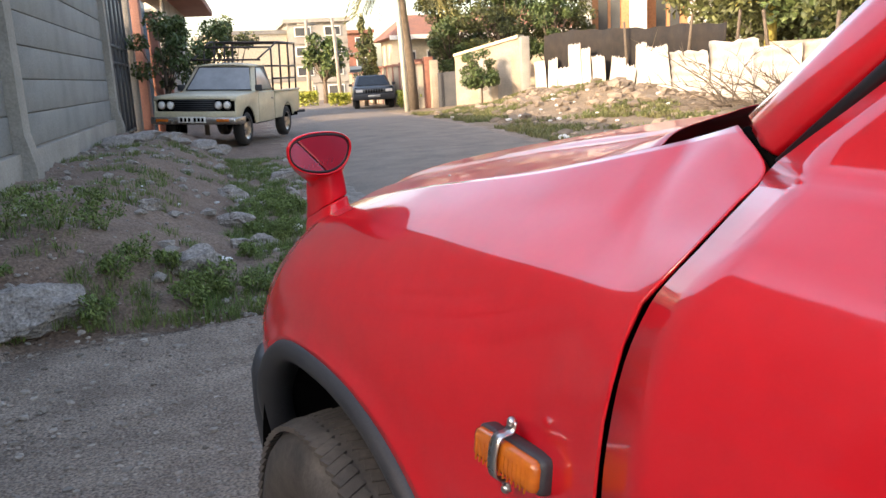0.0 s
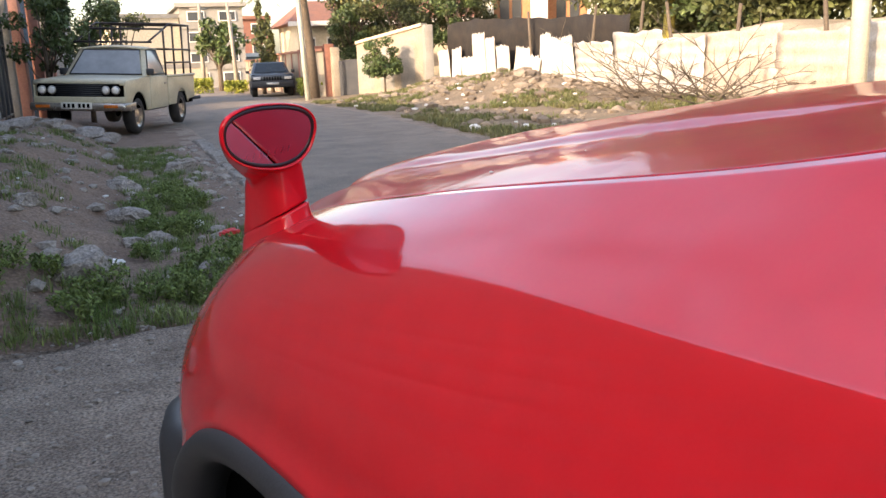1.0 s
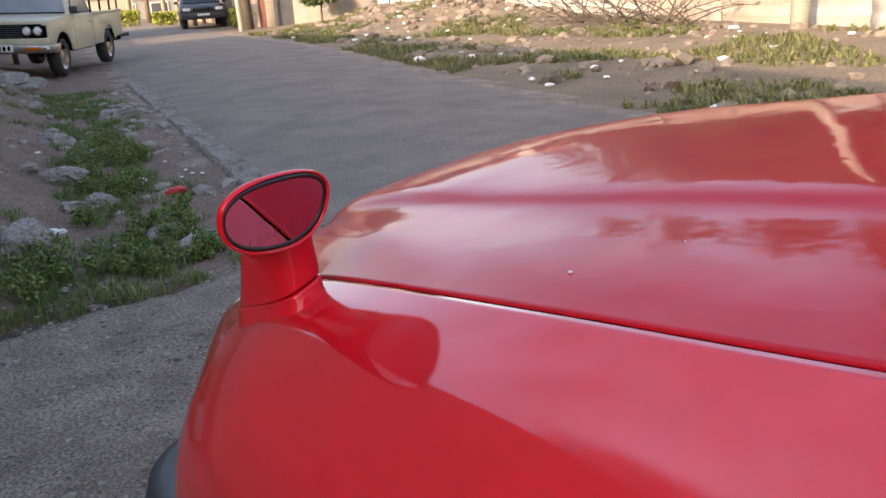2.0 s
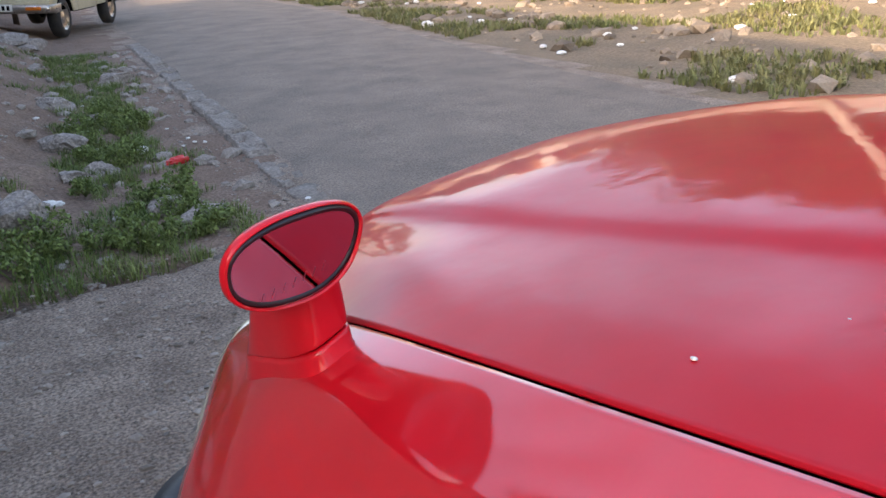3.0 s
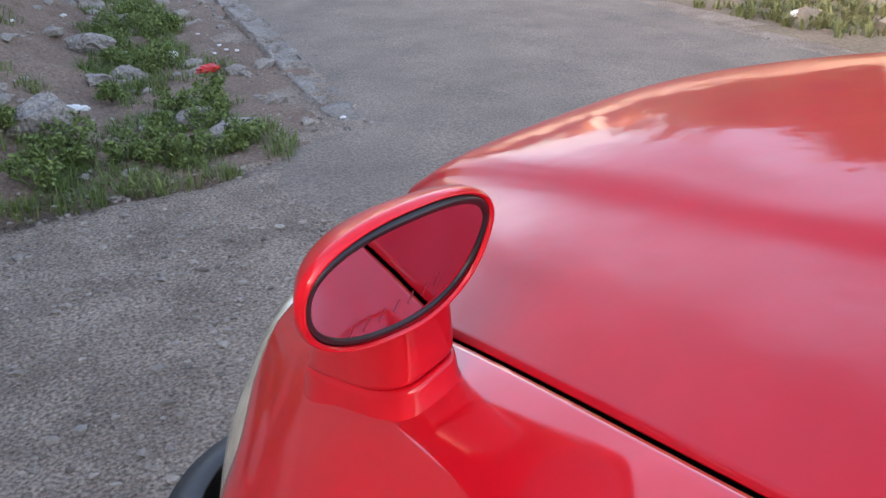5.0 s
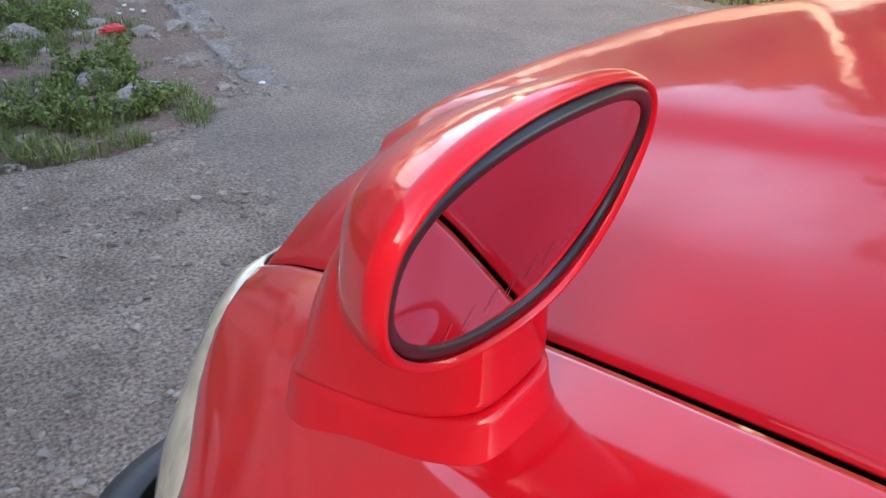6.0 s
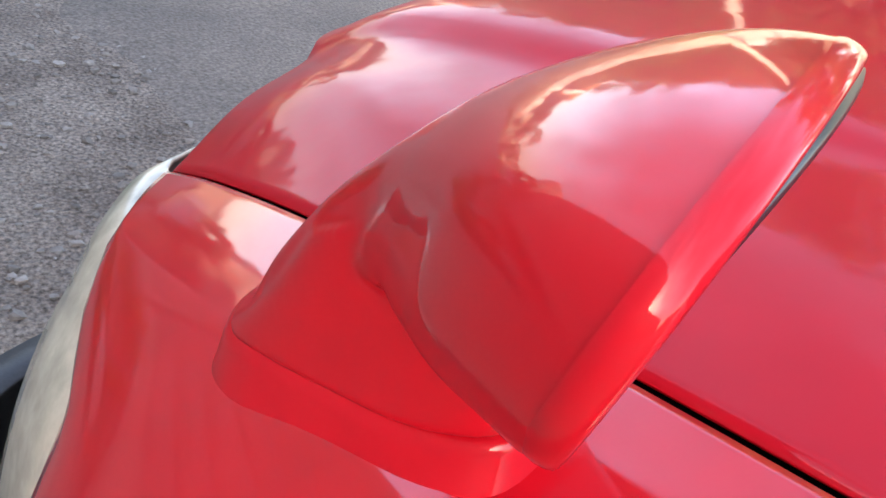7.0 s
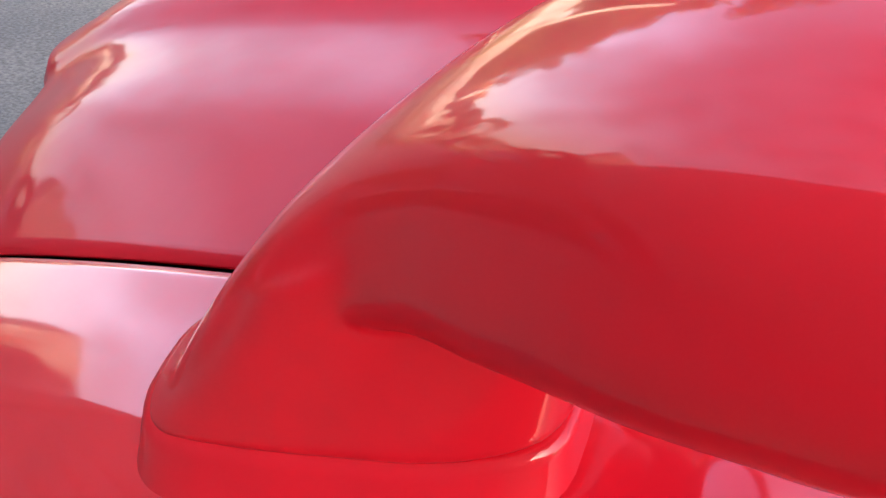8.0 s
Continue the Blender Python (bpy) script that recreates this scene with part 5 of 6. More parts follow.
pw = run_wall("plaster_wall", (10.75, 29.4, 0), (12.15, 26.7, 0), 0.0, 1.72, 2.22, 0.2, M_PLASTER, "stained beige plaster wall with arched recess shapes", M_BEIGE)
L = (Vector((12.15, 26.7, 0)) - Vector((10.75, 29.4, 0))).length
for k in range(3):
    bm = bmesh.new()
    x = 0.45 + k * 0.95
    pts = [(x - 0.32, 0.1), (x + 0.32, 0.1)] + [(x + 0.32 * math.cos(radians(a)), 1.15 + 0.12 * k + 0.3 * math.sin(radians(a))) for a in range(0, 181, 20)]
    vs = [bm.verts.new((p[0], -0.012, p[1])) for p in pts]
    bm.faces.new(vs)
    part("recess", bm, M_CONC, pw, smooth=False)
gate_pillar(12.25, 26.5, 0, 2.25, 0.3, M_CONC, False, "dark grey corner post beside a plaster wall")
run_wall("yard_gate", (10.3, 30.3, 0), (10.75, 29.4, 0), 0.0, 1.15, 1.2, 0.05, M_DARKPAINT, "dark grey yard gate with a reddish foot")
gate_pillar(10.25, 30.4, 0, 1.65, 0.3, M_PLASTER, False, "beige gate post under trees")


def road_fence():
    """Long pale fence with reddish piers and coping, running off along the road."""
    pts = [Vector((10.2, 30.8, 0)), Vector((12.6, 46, 0)), Vector((15.0, 62, 0))]
    for a, b in zip(pts, pts[1:]):
        run_wall("road_fence", a, b, float(ground_z(a.x, a.y)) - 0.05, 1.75, 1.75, 0.2, M_PLASTER, "pale plastered road fence with a clay-red coping", M_ROOF)
        n = 7
        for k in range(n):
            p = a.lerp(b, k / n)
            gate_pillar(p.x - 0.05, p.y, float(ground_z(p.x, p.y)), 1.95, 0.35, M_BRICK, False, "red brick fence pier along the road")


road_fence()


def block(name, x, y, z, yaw, w, d, storeys, sh, wallm, label, roofm=None, cols=4, overhang=0.3, side_cols=2):
    b = thing(name, Matrix.Translation((x, y, z)) @ Euler((0, 0, radians(yaw))).to_matrix().to_4x4(), label, "building")
    H = storeys * sh
    bm = bmesh.new()
    box(bm, (0, 0, -2), (w, d, H))
    part("wall", bm, wallm, b, smooth=False)
    bm = bmesh.new()
    box(bm, (-overhang, -overhang, H), (w + overhang, d + overhang, H + 0.3))
    part("roof", bm, roofm or M_CONC, b, smooth=False)
    for s in range(storeys):
        if cols:
            bm = bmesh.new()
            box(bm, (-0.02, -0.12, s * sh - 0.08), (w + 0.02, -0.003, s * sh + 0.12))
            part("floor_band", bm, M_CONC, b, smooth=False)
        for c in range(cols):
            cw = w / cols
            x0 = c * cw + cw * 0.22
            bm = bmesh.new()
            box(bm, (x0, -0.09, s * sh + sh * 0.30), (x0 + cw * 0.56, -0.004, s * sh + sh * 0.80))
            fr = part("window", bm, M_WHITE, b, smooth=False)
            bm = bmesh.new()
            box(bm, (x0 + 0.07, -0.10, s * sh + sh * 0.30 + 0.07), (x0 + cw * 0.56 - 0.07, -0.093, s * sh + sh * 0.80 - 0.07))
            part("pane", bm, M_WINDOW, fr, smooth=False)
    return b


block("apartment_block", 11.3, 66.5, -0.6, -6, 4.6, 9, 4, 1.50, M_CONC, "grey four-storey apartment block with window bands", None, 2)
block("plain_building", 6.6, 66.0, -0.6, 12, 4.8, 8, 3, 1.75, M_BEIGE, "plain windowless beige side of a building", None, 0, 0.1)
block("brick_block", 16.2, 83, -0.6, -6, 6.2, 9, 3, 1.95, M_BRICK, "dark red brick block with recessed balconies", M_ROOF, 3)
block("blue_kiosk", 14.5, 72, -0.6, -6, 4.5, 4, 1, 2.3, M_BLUEGATE, "blue painted low building", M_WHITE, 2)
block("long_low_wall", 7.2, 60, -0.6, 4, 4.5, 0.4, 1, 1.6, M_BEIGE, "low sunlit beige boundary wall", None, 0, 0.05)


def gable_house(name, x, y, z, yaw, w, d, h, rise, wallm, label, cols=3):
    b = thing(name, Matrix.Translation((x, y, z)) @ Euler((0, 0, radians(yaw))).to_matrix().to_4x4(), label, "house")
    bm = bmesh.new()
    box(bm, (0, 0, -1), (w, d, h))
    part("wall", bm, wallm, b, smooth=False)
    bm = bmesh.new()
    o = 0.5
    e = [(-o, -o, h), (w + o, -o, h), (w + o, d + o, h), (-o, d + o, h)]
    r = [(w * 0.25, d / 2, h + rise), (w * 0.75, d / 2, h + rise)]
    v = [bm.verts.new(p) for p in e + r]
    for q in ((0, 1, 5, 4), (1, 2, 5), (2, 3, 4, 5), (3, 0, 4), (3, 2, 1, 0)):
        bm.faces.new([v[i] for i in q])
    part("roof", bm, M_ROOF, b, "clay tiled hip roof", smooth=False)
    bm = bmesh.new()
    box(bm, (-o, -o - 0.05, h - 0.12), (w + o, -o + 0.05, h + 0.08))
    part("fascia", bm, M_WHITE, b, smooth=False)
    for c in range(cols):
        cw = w / cols
        bm = bmesh.new()
        box(bm, (c * cw + cw * 0.25, -0.06, h * 0.35), (c * cw + cw * 0.75, -0.004, h * 0.8))
        fr = part("window", bm, M_WHITE, b, smooth=False)
        bm = bmesh.new()
        box(bm, (c * cw + cw * 0.29, -0.07, h * 0.38), (c * cw + cw * 0.71, -0.063, h * 0.77))
        part("pane", bm, M_WINDOW, fr, smooth=False)
    return b


gable_house("tiled_house", 14.8, 42.5, 0.0, -28, 8.0, 7, 3.0, 1.6, M_BEIGE, "beige house with a red tiled hip roof behind trees")
gable_house("roadside_house", 11.6, 39.0, -0.2, -8, 3.2, 6, 3.1, 1.2, M_BEIGE, "sunlit cream house with tall arched windows near the road", 3)


def porch_house():
    h = thing("porch_house", Matrix.Translation((18.2, 33.6, 0.2)) @ Euler((0, 0, radians(-33))).to_matrix().to_4x4(), "orange plastered house with thick white porch columns", "house")
    bm = bmesh.new()
    box(bm, (0.4, 1.2, -1), (6.5, 7, 5.5))
    part("wall", bm, M_ORANGE, h, smooth=False)
    for x, w, z0 in ((0.2, 0.5, 0), (2.35, 0.75, 0), (4.85, 0.95, -1.0)):
        bm = bmesh.new()
        box(bm, (x, 0, z0 - 1), (x + w, 0.7, 5.2), bevel=0.03)
        part("column", bm, M_WHITE, h, "thick white column")
    bm = bmesh.new()
    box(bm, (0.2, 0.05, 1.6), (5.5, 0.25, 2.35), bevel=0.02)
    part("parapet", bm, M_ORANGE, h)
    for x in (0.95, 1.5, 3.5, 4.1):
        bm = bmesh.new()
        box(bm, (x, 1.14, 2.2), (x + 0.42, 1.19, 4.4))
        part("window", bm, M_WINDOW, h, smooth=False)


M_ORANGE = mat("orange_plaster", (0.48, 0.24, 0.12), 0.9, 0, (0.4, 0.2, 0.1), 0.7, 10)
porch_house()


# trees and shrubs
def leaf_cloud(bm, rnd, center, radii, n, size, flat=0.5):
    for _ in range(n):
        while True:
            p = Vector((rnd.uniform(-1, 1), rnd.uniform(-1, 1), rnd.uniform(-1, 1)))
            if p.length < 1 and p.length > 0.25 * rnd.random():
                break
        c = Vector(center) + Vector((p.x * radii[0], p.y * radii[1], p.z * radii[2]))
        e = Euler((rnd.uniform(-1.2, 1.2), rnd.uniform(-1.2, 1.2), rnd.uniform(0, 6.3))).to_matrix()
        s = size * rnd.uniform(0.6, 1.3)
        q = [e @ Vector(v) for v in ((-s, -s * 0.35, 0), (s * 0.2, -s * 0.5, s * 0.15), (s, 0, 0), (s * 0.2, s * 0.5, s * 0.15), (-s, s * 0.35, 0))]
        bm.faces.new([bm.verts.new(c + v) for v in q])


def tree(name, x, y, z0, h, crown, seed, leafm, barkm, label, trunk_r=0.12, clumps=16, leaves=110, size=0.10, lean=0.0, low=0.45):
    rnd = random.Random(seed)
    t = thing(name, Matrix.Translation((x, y, z0)), label, "tree" if h > 1.7 else "shrub")
    bm = bmesh.new()
    top = Vector((lean, lean * 0.4, h * 0.72))
    tube(bm, [(0, 0, -0.3), (lean * 0.2, 0, h * 0.2), (lean * 0.6, lean * 0.2, h * 0.45), tuple(top)], [trunk_r * 1.3, trunk_r, trunk_r * 0.75, trunk_r * 0.3], 8)
    cents = []
    for k in range(clumps):
        a = rnd.uniform(0, 2 * math.pi)
        rr = crown * math.sqrt(rnd.random())
        zz = h * rnd.uniform(low, 1.0)
        fall = 1 - 0.45 * abs((zz / h - (low + 1) / 2) / ((1 - low) / 2)) ** 2
        c = Vector((math.cos(a) * rr * fall + lean * 0.7, math.sin(a) * rr * fall, zz))
        cents.append(c)
        s = Vector((lean * 0.5, lean * 0.2, h * rnd.uniform(0.25, 0.55)))
        mid = s.lerp(c, 0.5) + Vector((0, 0, -0.05 * h))
        tube(bm, [tuple(s), tuple(mid), tuple(c)], [trunk_r * 0.45, trunk_r * 0.28, trunk_r * 0.1], 5)
    part("trunk", bm, barkm, t)
    bm = bmesh.new()
    for c in cents:
        r = crown * rnd.uniform(0.24, 0.42)
        leaf_cloud(bm, rnd, c, (r, r, r * 0.7), leaves, size)
    part("crown", bm, leafm, t, smooth=False)
    return t


tree("garden_tree", -0.15, 18.0, 0.1, 2.5, 0.75, 1, M_LEAF, M_BARK, "small dark-leaved tree behind the parked truck", 0.05, 16, 210, 0.042)
tree("garden_tree", 0.75, 20.0, 0.1, 2.75, 0.8, 2, M_LEAF, M_BARK, "small dark-leaved tree behind the parked truck", 0.05, 16, 210, 0.042)
tree("garden_tree", 1.55, 21.3, 0.1, 2.6, 0.75, 3, M_LEAF2, M_BARK, "feathery tree beside the concrete house", 0.05, 14, 160, 0.04)
tree("roadside_tree", 11.6, 56, -0.5, 4.2, 1.5, 4, M_LEAF, M_BARK, "dense dark tree in front of an apartment block", 0.15, 18, 90, 0.16)
tree("roadside_tree", 12.6, 34.8, -0.1, 3.4, 1.15, 5, M_LEAF, M_BARK, "leafy tree above a road fence", 0.1, 18, 220, 0.065)
tree("roadside_tree", 14.2, 33.0, 0, 3.8, 1.3, 6, M_LEAF2, M_BARK, "olive-leaved tree behind a plaster wall", 0.1, 18, 220, 0.065)
tree("roadside_tree", 16.2, 32.0, 0, 4.0, 1.3, 7, M_LEAF, M_BARK, "tree overhanging a tiled roof", 0.1, 18, 220, 0.065)
tree("garden_shrub", 10.75, 26.9, 0.0, 1.75, 0.75, 8, M_LEAF, M_BARK, "round dark shrub on thin stems beside the wall", 0.035, 22, 160, 0.05, 0, 0.35)
tree("yellow_barked_tree", 18.0, 20.9, 0.6, 8.5, 3.0, 9, M_LEAF2, M_YBARK, "thorn tree with bright yellow bark and feathery leaves", 0.17, 46, 230, 0.10, 0.1, 0.22)
tree("yellow_barked_tree", 18.2, 16.4, 0.6, 9.0, 3.2, 10, M_LEAF2, M_YBARK, "thorn tree with bright yellow bark and feathery leaves", 0.2, 46, 230, 0.10, -0.1, 0.22)
tree("thorn_tree", 16.2, 14.2, 0.6, 6.5, 2.4, 17, M_LEAF2, M_BARK, "feathery thorn tree above an earth bank", 0.12, 46, 260, 0.10, 0, 0.2)
tree("thorn_tree", 18.6, 18.6, 0.4, 7.5, 2.6, 18, M_LEAF, M_BARK, "dark-leaved thorn tree crowding the yard behind a fence", 0.13, 50, 240, 0.12, 0, 0.18)
tree("thorn_tree", 20.5, 22.6, 0.3, 7.0, 2.4, 19, M_LEAF2, M_BARK, "feathery thorn tree beyond the netting", 0.13, 46, 240, 0.11, 0, 0.2)
tree("roadside_tree", 13.2, 35.6, 0, 4.6, 1.7, 20, M_LEAF2, M_BARK, "olive-leaved tree behind a plaster wall", 0.12, 30, 240, 0.075, 0, 0.35)
tree("roadside_tree", 15.4, 35.0, 0, 4.9, 1.9, 21, M_LEAF, M_BARK, "dense dark-leaved tree hiding a tiled roof", 0.12, 32, 240, 0.08, 0, 0.35)
tree("roadside_tree", 17.6, 33.6, 0, 4.4, 1.5, 22, M_LEAF2, M_BARK, "tree overhanging a tiled roof", 0.1, 26, 220, 0.075, 0, 0.35)
tree("thorn_tree", 20.0, 25.5, 0.3, 8.5, 3.0, 11, M_LEAF2, M_BARK, "feathery thorn tree beyond the netting", 0.15, 40, 210, 0.10, 0, 0.2)
tree("thorn_tree", 17.0, 11.2, 0.6, 8.5, 3.2, 12, M_LEAF2, M_BARK, "feathery thorn tree above an earth bank", 0.16, 46, 210, 0.10, 0, 0.22)
tree("thorn_tree", 23.5, 20.0, 0.3, 10.0, 4.0, 13, M_LEAF, M_BARK, "dark spreading tree in the yard behind", 0.16, 46, 150, 0.18, 0, 0.2)
tree("thorn_tree", 24.0, 13.0, 0.3, 10.0, 4.2, 14, M_LEAF, M_BARK, "dark spreading tree in the yard behind", 0.16, 46, 150, 0.18, 0, 0.2)

# four trees out of view, added to darken what the bonnet reflects
tree("thorn_tree", 16.5, 5.5, 0.5, 8.5, 3.2, 15, M_LEAF2, M_BARK, "feathery thorn tree above an earth bank", 0.16, 46, 210, 0.10, 0, 0.22)
tree("thorn_tree", 13.6, 7.6, 0.5, 10.0, 3.3, 25, M_LEAF2, M_BARK, "unseen tall feathery thorn tree added to darken reflections on the bonnet", 0.18, 50, 230, 0.11, 0, 0.38)
tree("thorn_tree", 13.9, 2.6, 0.5, 9.5, 3.3, 26, M_LEAF, M_BARK, "unseen tall dark-leaved thorn tree added to darken reflections on the bonnet", 0.18, 50, 200, 0.13, 0, 0.38)
tree("thorn_tree", 17.5, 0.0, 0.5, 9.0, 3.4, 16, M_LEAF, M_BARK, "dark spreading tree in the yard behind", 0.16, 46, 150, 0.16, 0, 0.2)


def cypress(x, y, z0, h, w, seed):
    rnd = random.Random(seed)
    t = thing("cypress", Matrix.Translation((x, y, z0)), "tall narrow dark cypress", "tree")
    bm = bmesh.new()
    tube(bm, [(0, 0, -0.3), (0, 0, h * 0.9)], [0.12, 0.02], 6)
    part("trunk", bm, M_BARK, t)
    bm = bmesh.new()
    for k in range(40):
        f = rnd.random()
        r = w * (1 - f) ** 0.7 * (0.5 + 0.5 * min(1, f * 6))
        a = rnd.uniform(0, 6.3)
        leaf_cloud(bm, rnd, (math.cos(a) * r * 0.5, math.sin(a) * r * 0.5, h * (0.12 + 0.88 * f)), (r * 0.5 + 0.05, r * 0.5 + 0.05, h * 0.06), 45, 0.09)
    part("crown", bm, M_LEAF2, t, smooth=False)


cypress(10.75, 42.5, -0.3, 4.35, 0.75, 3)
cypress(11.75, 44.5, -0.3, 3.9, 0.45, 4)


def palm(x, y, z0, h, seed):
    rnd = random.Random(seed)
    t = thing("palm_tree", Matrix.Translation((x, y, z0)), "palm with drooping yellow-green fronds and a ragged trunk", "tree")
    bm = bmesh.new()
    pts = [(0, 0, -0.3), (-0.06, 0, h * 0.3), (-0.22, 0, h * 0.7), (-0.35, 0, h)]
    tube(bm, pts, [0.20, 0.17, 0.14, 0.12], 10)
    part("trunk", bm, M_BARK, t)
    for k in range(30):
        a = k * 2.4 + rnd.uniform(-0.3, 0.3)
        up = rnd.uniform(-0.25, 1.2)
        L = rnd.uniform(2.0, 3.0)
        bm = bmesh.new()
        d = Vector((math.cos(a), math.sin(a), 0))
        spine = []
        for f in np.linspace(0, 1, 9):
            p = Vector((-0.35, 0, h)) + d * L * f * (1 - 0.25 * f) + Vector((0, 0, L * (up * f - (0.65 + up) * f * f)))
            spine.append(p)
        tube(bm, spine, [0.02 * (1 - i / 10) for i in range(9)], 4)
        side = Vector((-d.y, d.x, 0))
        for i in range(1, 9):
            for sub in (0, 0.33, 0.66):
                p = spine[i - 1].lerp(spine[i], sub)
                ln = 0.42 * (1 - abs((i + sub) / 9 - 0.45))
                for s in (-1, 1):
                    tip = p + side * s * ln + d * 0.16 + Vector((0, 0, -ln * 0.75))
                    w = d * 0.03
                    bm.faces.new([bm.verts.new(q) for q in (p - w, p + w, tip + w * 0.2, tip - w * 0.2)])
        part("frond", bm, M_PALM, t, smooth=False)


palm(9.45, 30.6, -0.1, 5.0, 5)


def hedge(x, y, w, d, h, seed, m=M_HEDGE):
    rnd = random.Random(seed)
    bm = bmesh.new()
    for _ in range(int(900 * w * d * h) + 250):
        leaf_cloud(bm, rnd, (rnd.uniform(0, w), rnd.uniform(0, d), h * math.sqrt(rnd.random())), (0.08, 0.08, 0.06), 1, 0.07)
    ob = part("hedge", bm, m, smooth=False)
    ob.matrix_world = Matrix.Translation((x, y, float(ground_z(x, y)) - 0.02)) @ Euler((0, 0, radians(-8))).to_matrix().to_4x4()
    tagged(ob, "bright yellow-green clipped hedge along a road fence", "hedge", "roadside hedges")


hedge(10.15, 31.5, 0.7, 0.9, 0.62, 1)
hedge(9.62, 32.9, 0.6, 0.9, 0.75, 2)
hedge(11.3, 37.5, 0.7, 1.2, 0.85, 3)
hedge(9.6, 46.0, 1.2, 1.0, 0.7, 4)
hedge(8.2, 50.0, 1.6, 1.0, 0.9, 5)
hedge(7.4, 55.0, 1.8, 1.0, 0.8, 6)


def street_pole(x, y, h, r, lean, m, label, arm=False):
    p = thing("utility_pole", Matrix.Translation((x, y, float(ground_z(x, y)))), label, "pole", "roadside poles")
    bm = bmesh.new()
    tube(bm, [(0, 0, -0.3), (lean * 0.5, 0, h * 0.5), (lean, 0, h)], [r, r * 0.85, r * 0.65], 10)
    part("shaft", bm, m, p)
    if arm:
        bm = bmesh.new()
        box(bm, (lean - 0.6, -0.05, h - 0.35), (lean + 0.6, 0.05, h - 0.25))
        part("cross_arm", bm, m, p)


street_pole(8.75, 29.3, 6.0, 0.10, -0.25, M_PALEPOLE, "leaning weathered timber utility pole by a palm")
street_pole(10.8, 57.5, 5.6, 0.16, 0.15, M_POLE, "timber utility pole far along the road", True)
street_pole(10.65, 47.5, 4.9, 0.12, -0.25, M_POLE, "slim leaning utility pole")
street_pole(11.6, 52.0, 4.6, 0.10, 0.0, M_POLE, "slim utility pole far along the road")
street_pole(10.45, 8.15, 5.5, 0.145, 0.0, M_PALEPOLE, "pale painted concrete pole standing before the scrap fence")


# ---- small things on the ground ----
M_ROCK = mat("weathered_rock", (0.38, 0.345, 0.315), 0.95, 0, (0.21, 0.185, 0.165), 16, 70, bump=1.0, bump_scale=45, fine=0.4, mix=0.45)
def stone_mesh(seed, n=3, squash=0.7):
    rnd = random.Random(seed)
    bm = bmesh.new()
    bmesh.ops.create_icosphere(bm, subdivisions=n, radius=1)
    off = Vector((rnd.uniform(0, 50), rnd.uniform(0, 50), rnd.uniform(0, 50)))
    planes = [(Vector((rnd.uniform(-1, 1), rnd.uniform(-1, 1), rnd.uniform(-0.4, 1))).normalized(), rnd.uniform(0.5, 0.85)) for _ in range(6)]
    for v in bm.verts:
        p = v.co.copy()
        p *= 1 / max(abs(p.x), abs(p.y), abs(p.z)) ** 0.55
        for nrm, d in planes:
            k = p.dot(nrm) - d
            if k > 0:
                p -= nrm * k * 0.97
        p *= 1 + 0.18 * noise.noise(p * 2.3 + off) + 0.15 * noise.noise(p * 5 + off) + 0.08 * noise.noise(p * 11 + off)
        p.z *= squash
        v.co = p
    return bm


def rock(x, y, r, seed, label, m=None, squash=0.7, sink=0.25, n=3, stretch=1.3, yaw=0.0):
    bm = stone_mesh(seed, n, squash)
    bmesh.ops.transform(bm, matrix=Matrix.Diagonal((r * stretch, r, r, 1)), verts=bm.verts)
    ob = part("rock", bm, m or M_ROCK, smooth=False)
    z = float(ground_z(x, y))
    ob.matrix_world = Matrix.Translation((x, y, z + r * squash * (1 - sink) * 0.8)) @ Euler((0, 0, radians(yaw))).to_matrix().to_4x4()
    tagged(ob, label, "rock", "rocks on the verge")
    return ob


rock(-1.60, 3.44, 0.205, 1, "large rough grey rock at the edge of the dirt drive", squash=0.56, sink=0.2, n=4, stretch=1.45, yaw=15)
rock(-0.73, 4.02, 0.125, 2, "broken grey boulder among grass on the mound", squash=0.85, sink=0.25, n=3, yaw=10)
rock(-0.62, 4.35, 0.05, 3, "small grey stone beside a boulder")
rock(-0.24, 6.05, 0.12, 4, "rounded brownish stone on the mound", squash=0.7)
rock(-0.30, 5.15, 0.09, 5, "grey stone half buried in grass", squash=0.6)
rock(-0.12, 5.35, 0.085, 6, "brown stone half buried in grass", squash=0.6)
rock(-0.02, 4.20, 0.10, 7, "pale broken stone in the grass", squash=0.6)
rock(0.12, 3.95, 0.11, 8, "flat pale stone at the grass edge", squash=0.4, stretch=1.6)
rock(0.05, 4.45, 0.09, 9, "pale broken stone in the grass", squash=0.6)
rock(-0.93, 5.65, 0.075, 10, "small white stone on bare soil")
rock(0.10, 7.2, 0.11, 11, "grey stone in the grass strip", squash=0.6)
rock(-0.05, 7.9, 0.13, 12, "grey stone in the grass strip", squash=0.6)
rock(0.75, 9.4, 0.15, 13, "grey stone near the truck", squash=0.5)
for k in range(10):
    rock(-1.1 + 0.16 * k + rng.uniform(-0.1, 0.1), 11.8 + 0.16 * k + rng.uniform(-0.4, 0.3), rng.uniform(0.10, 0.2), 20 + k, "grey stone lying before a gate", squash=0.5, n=2)


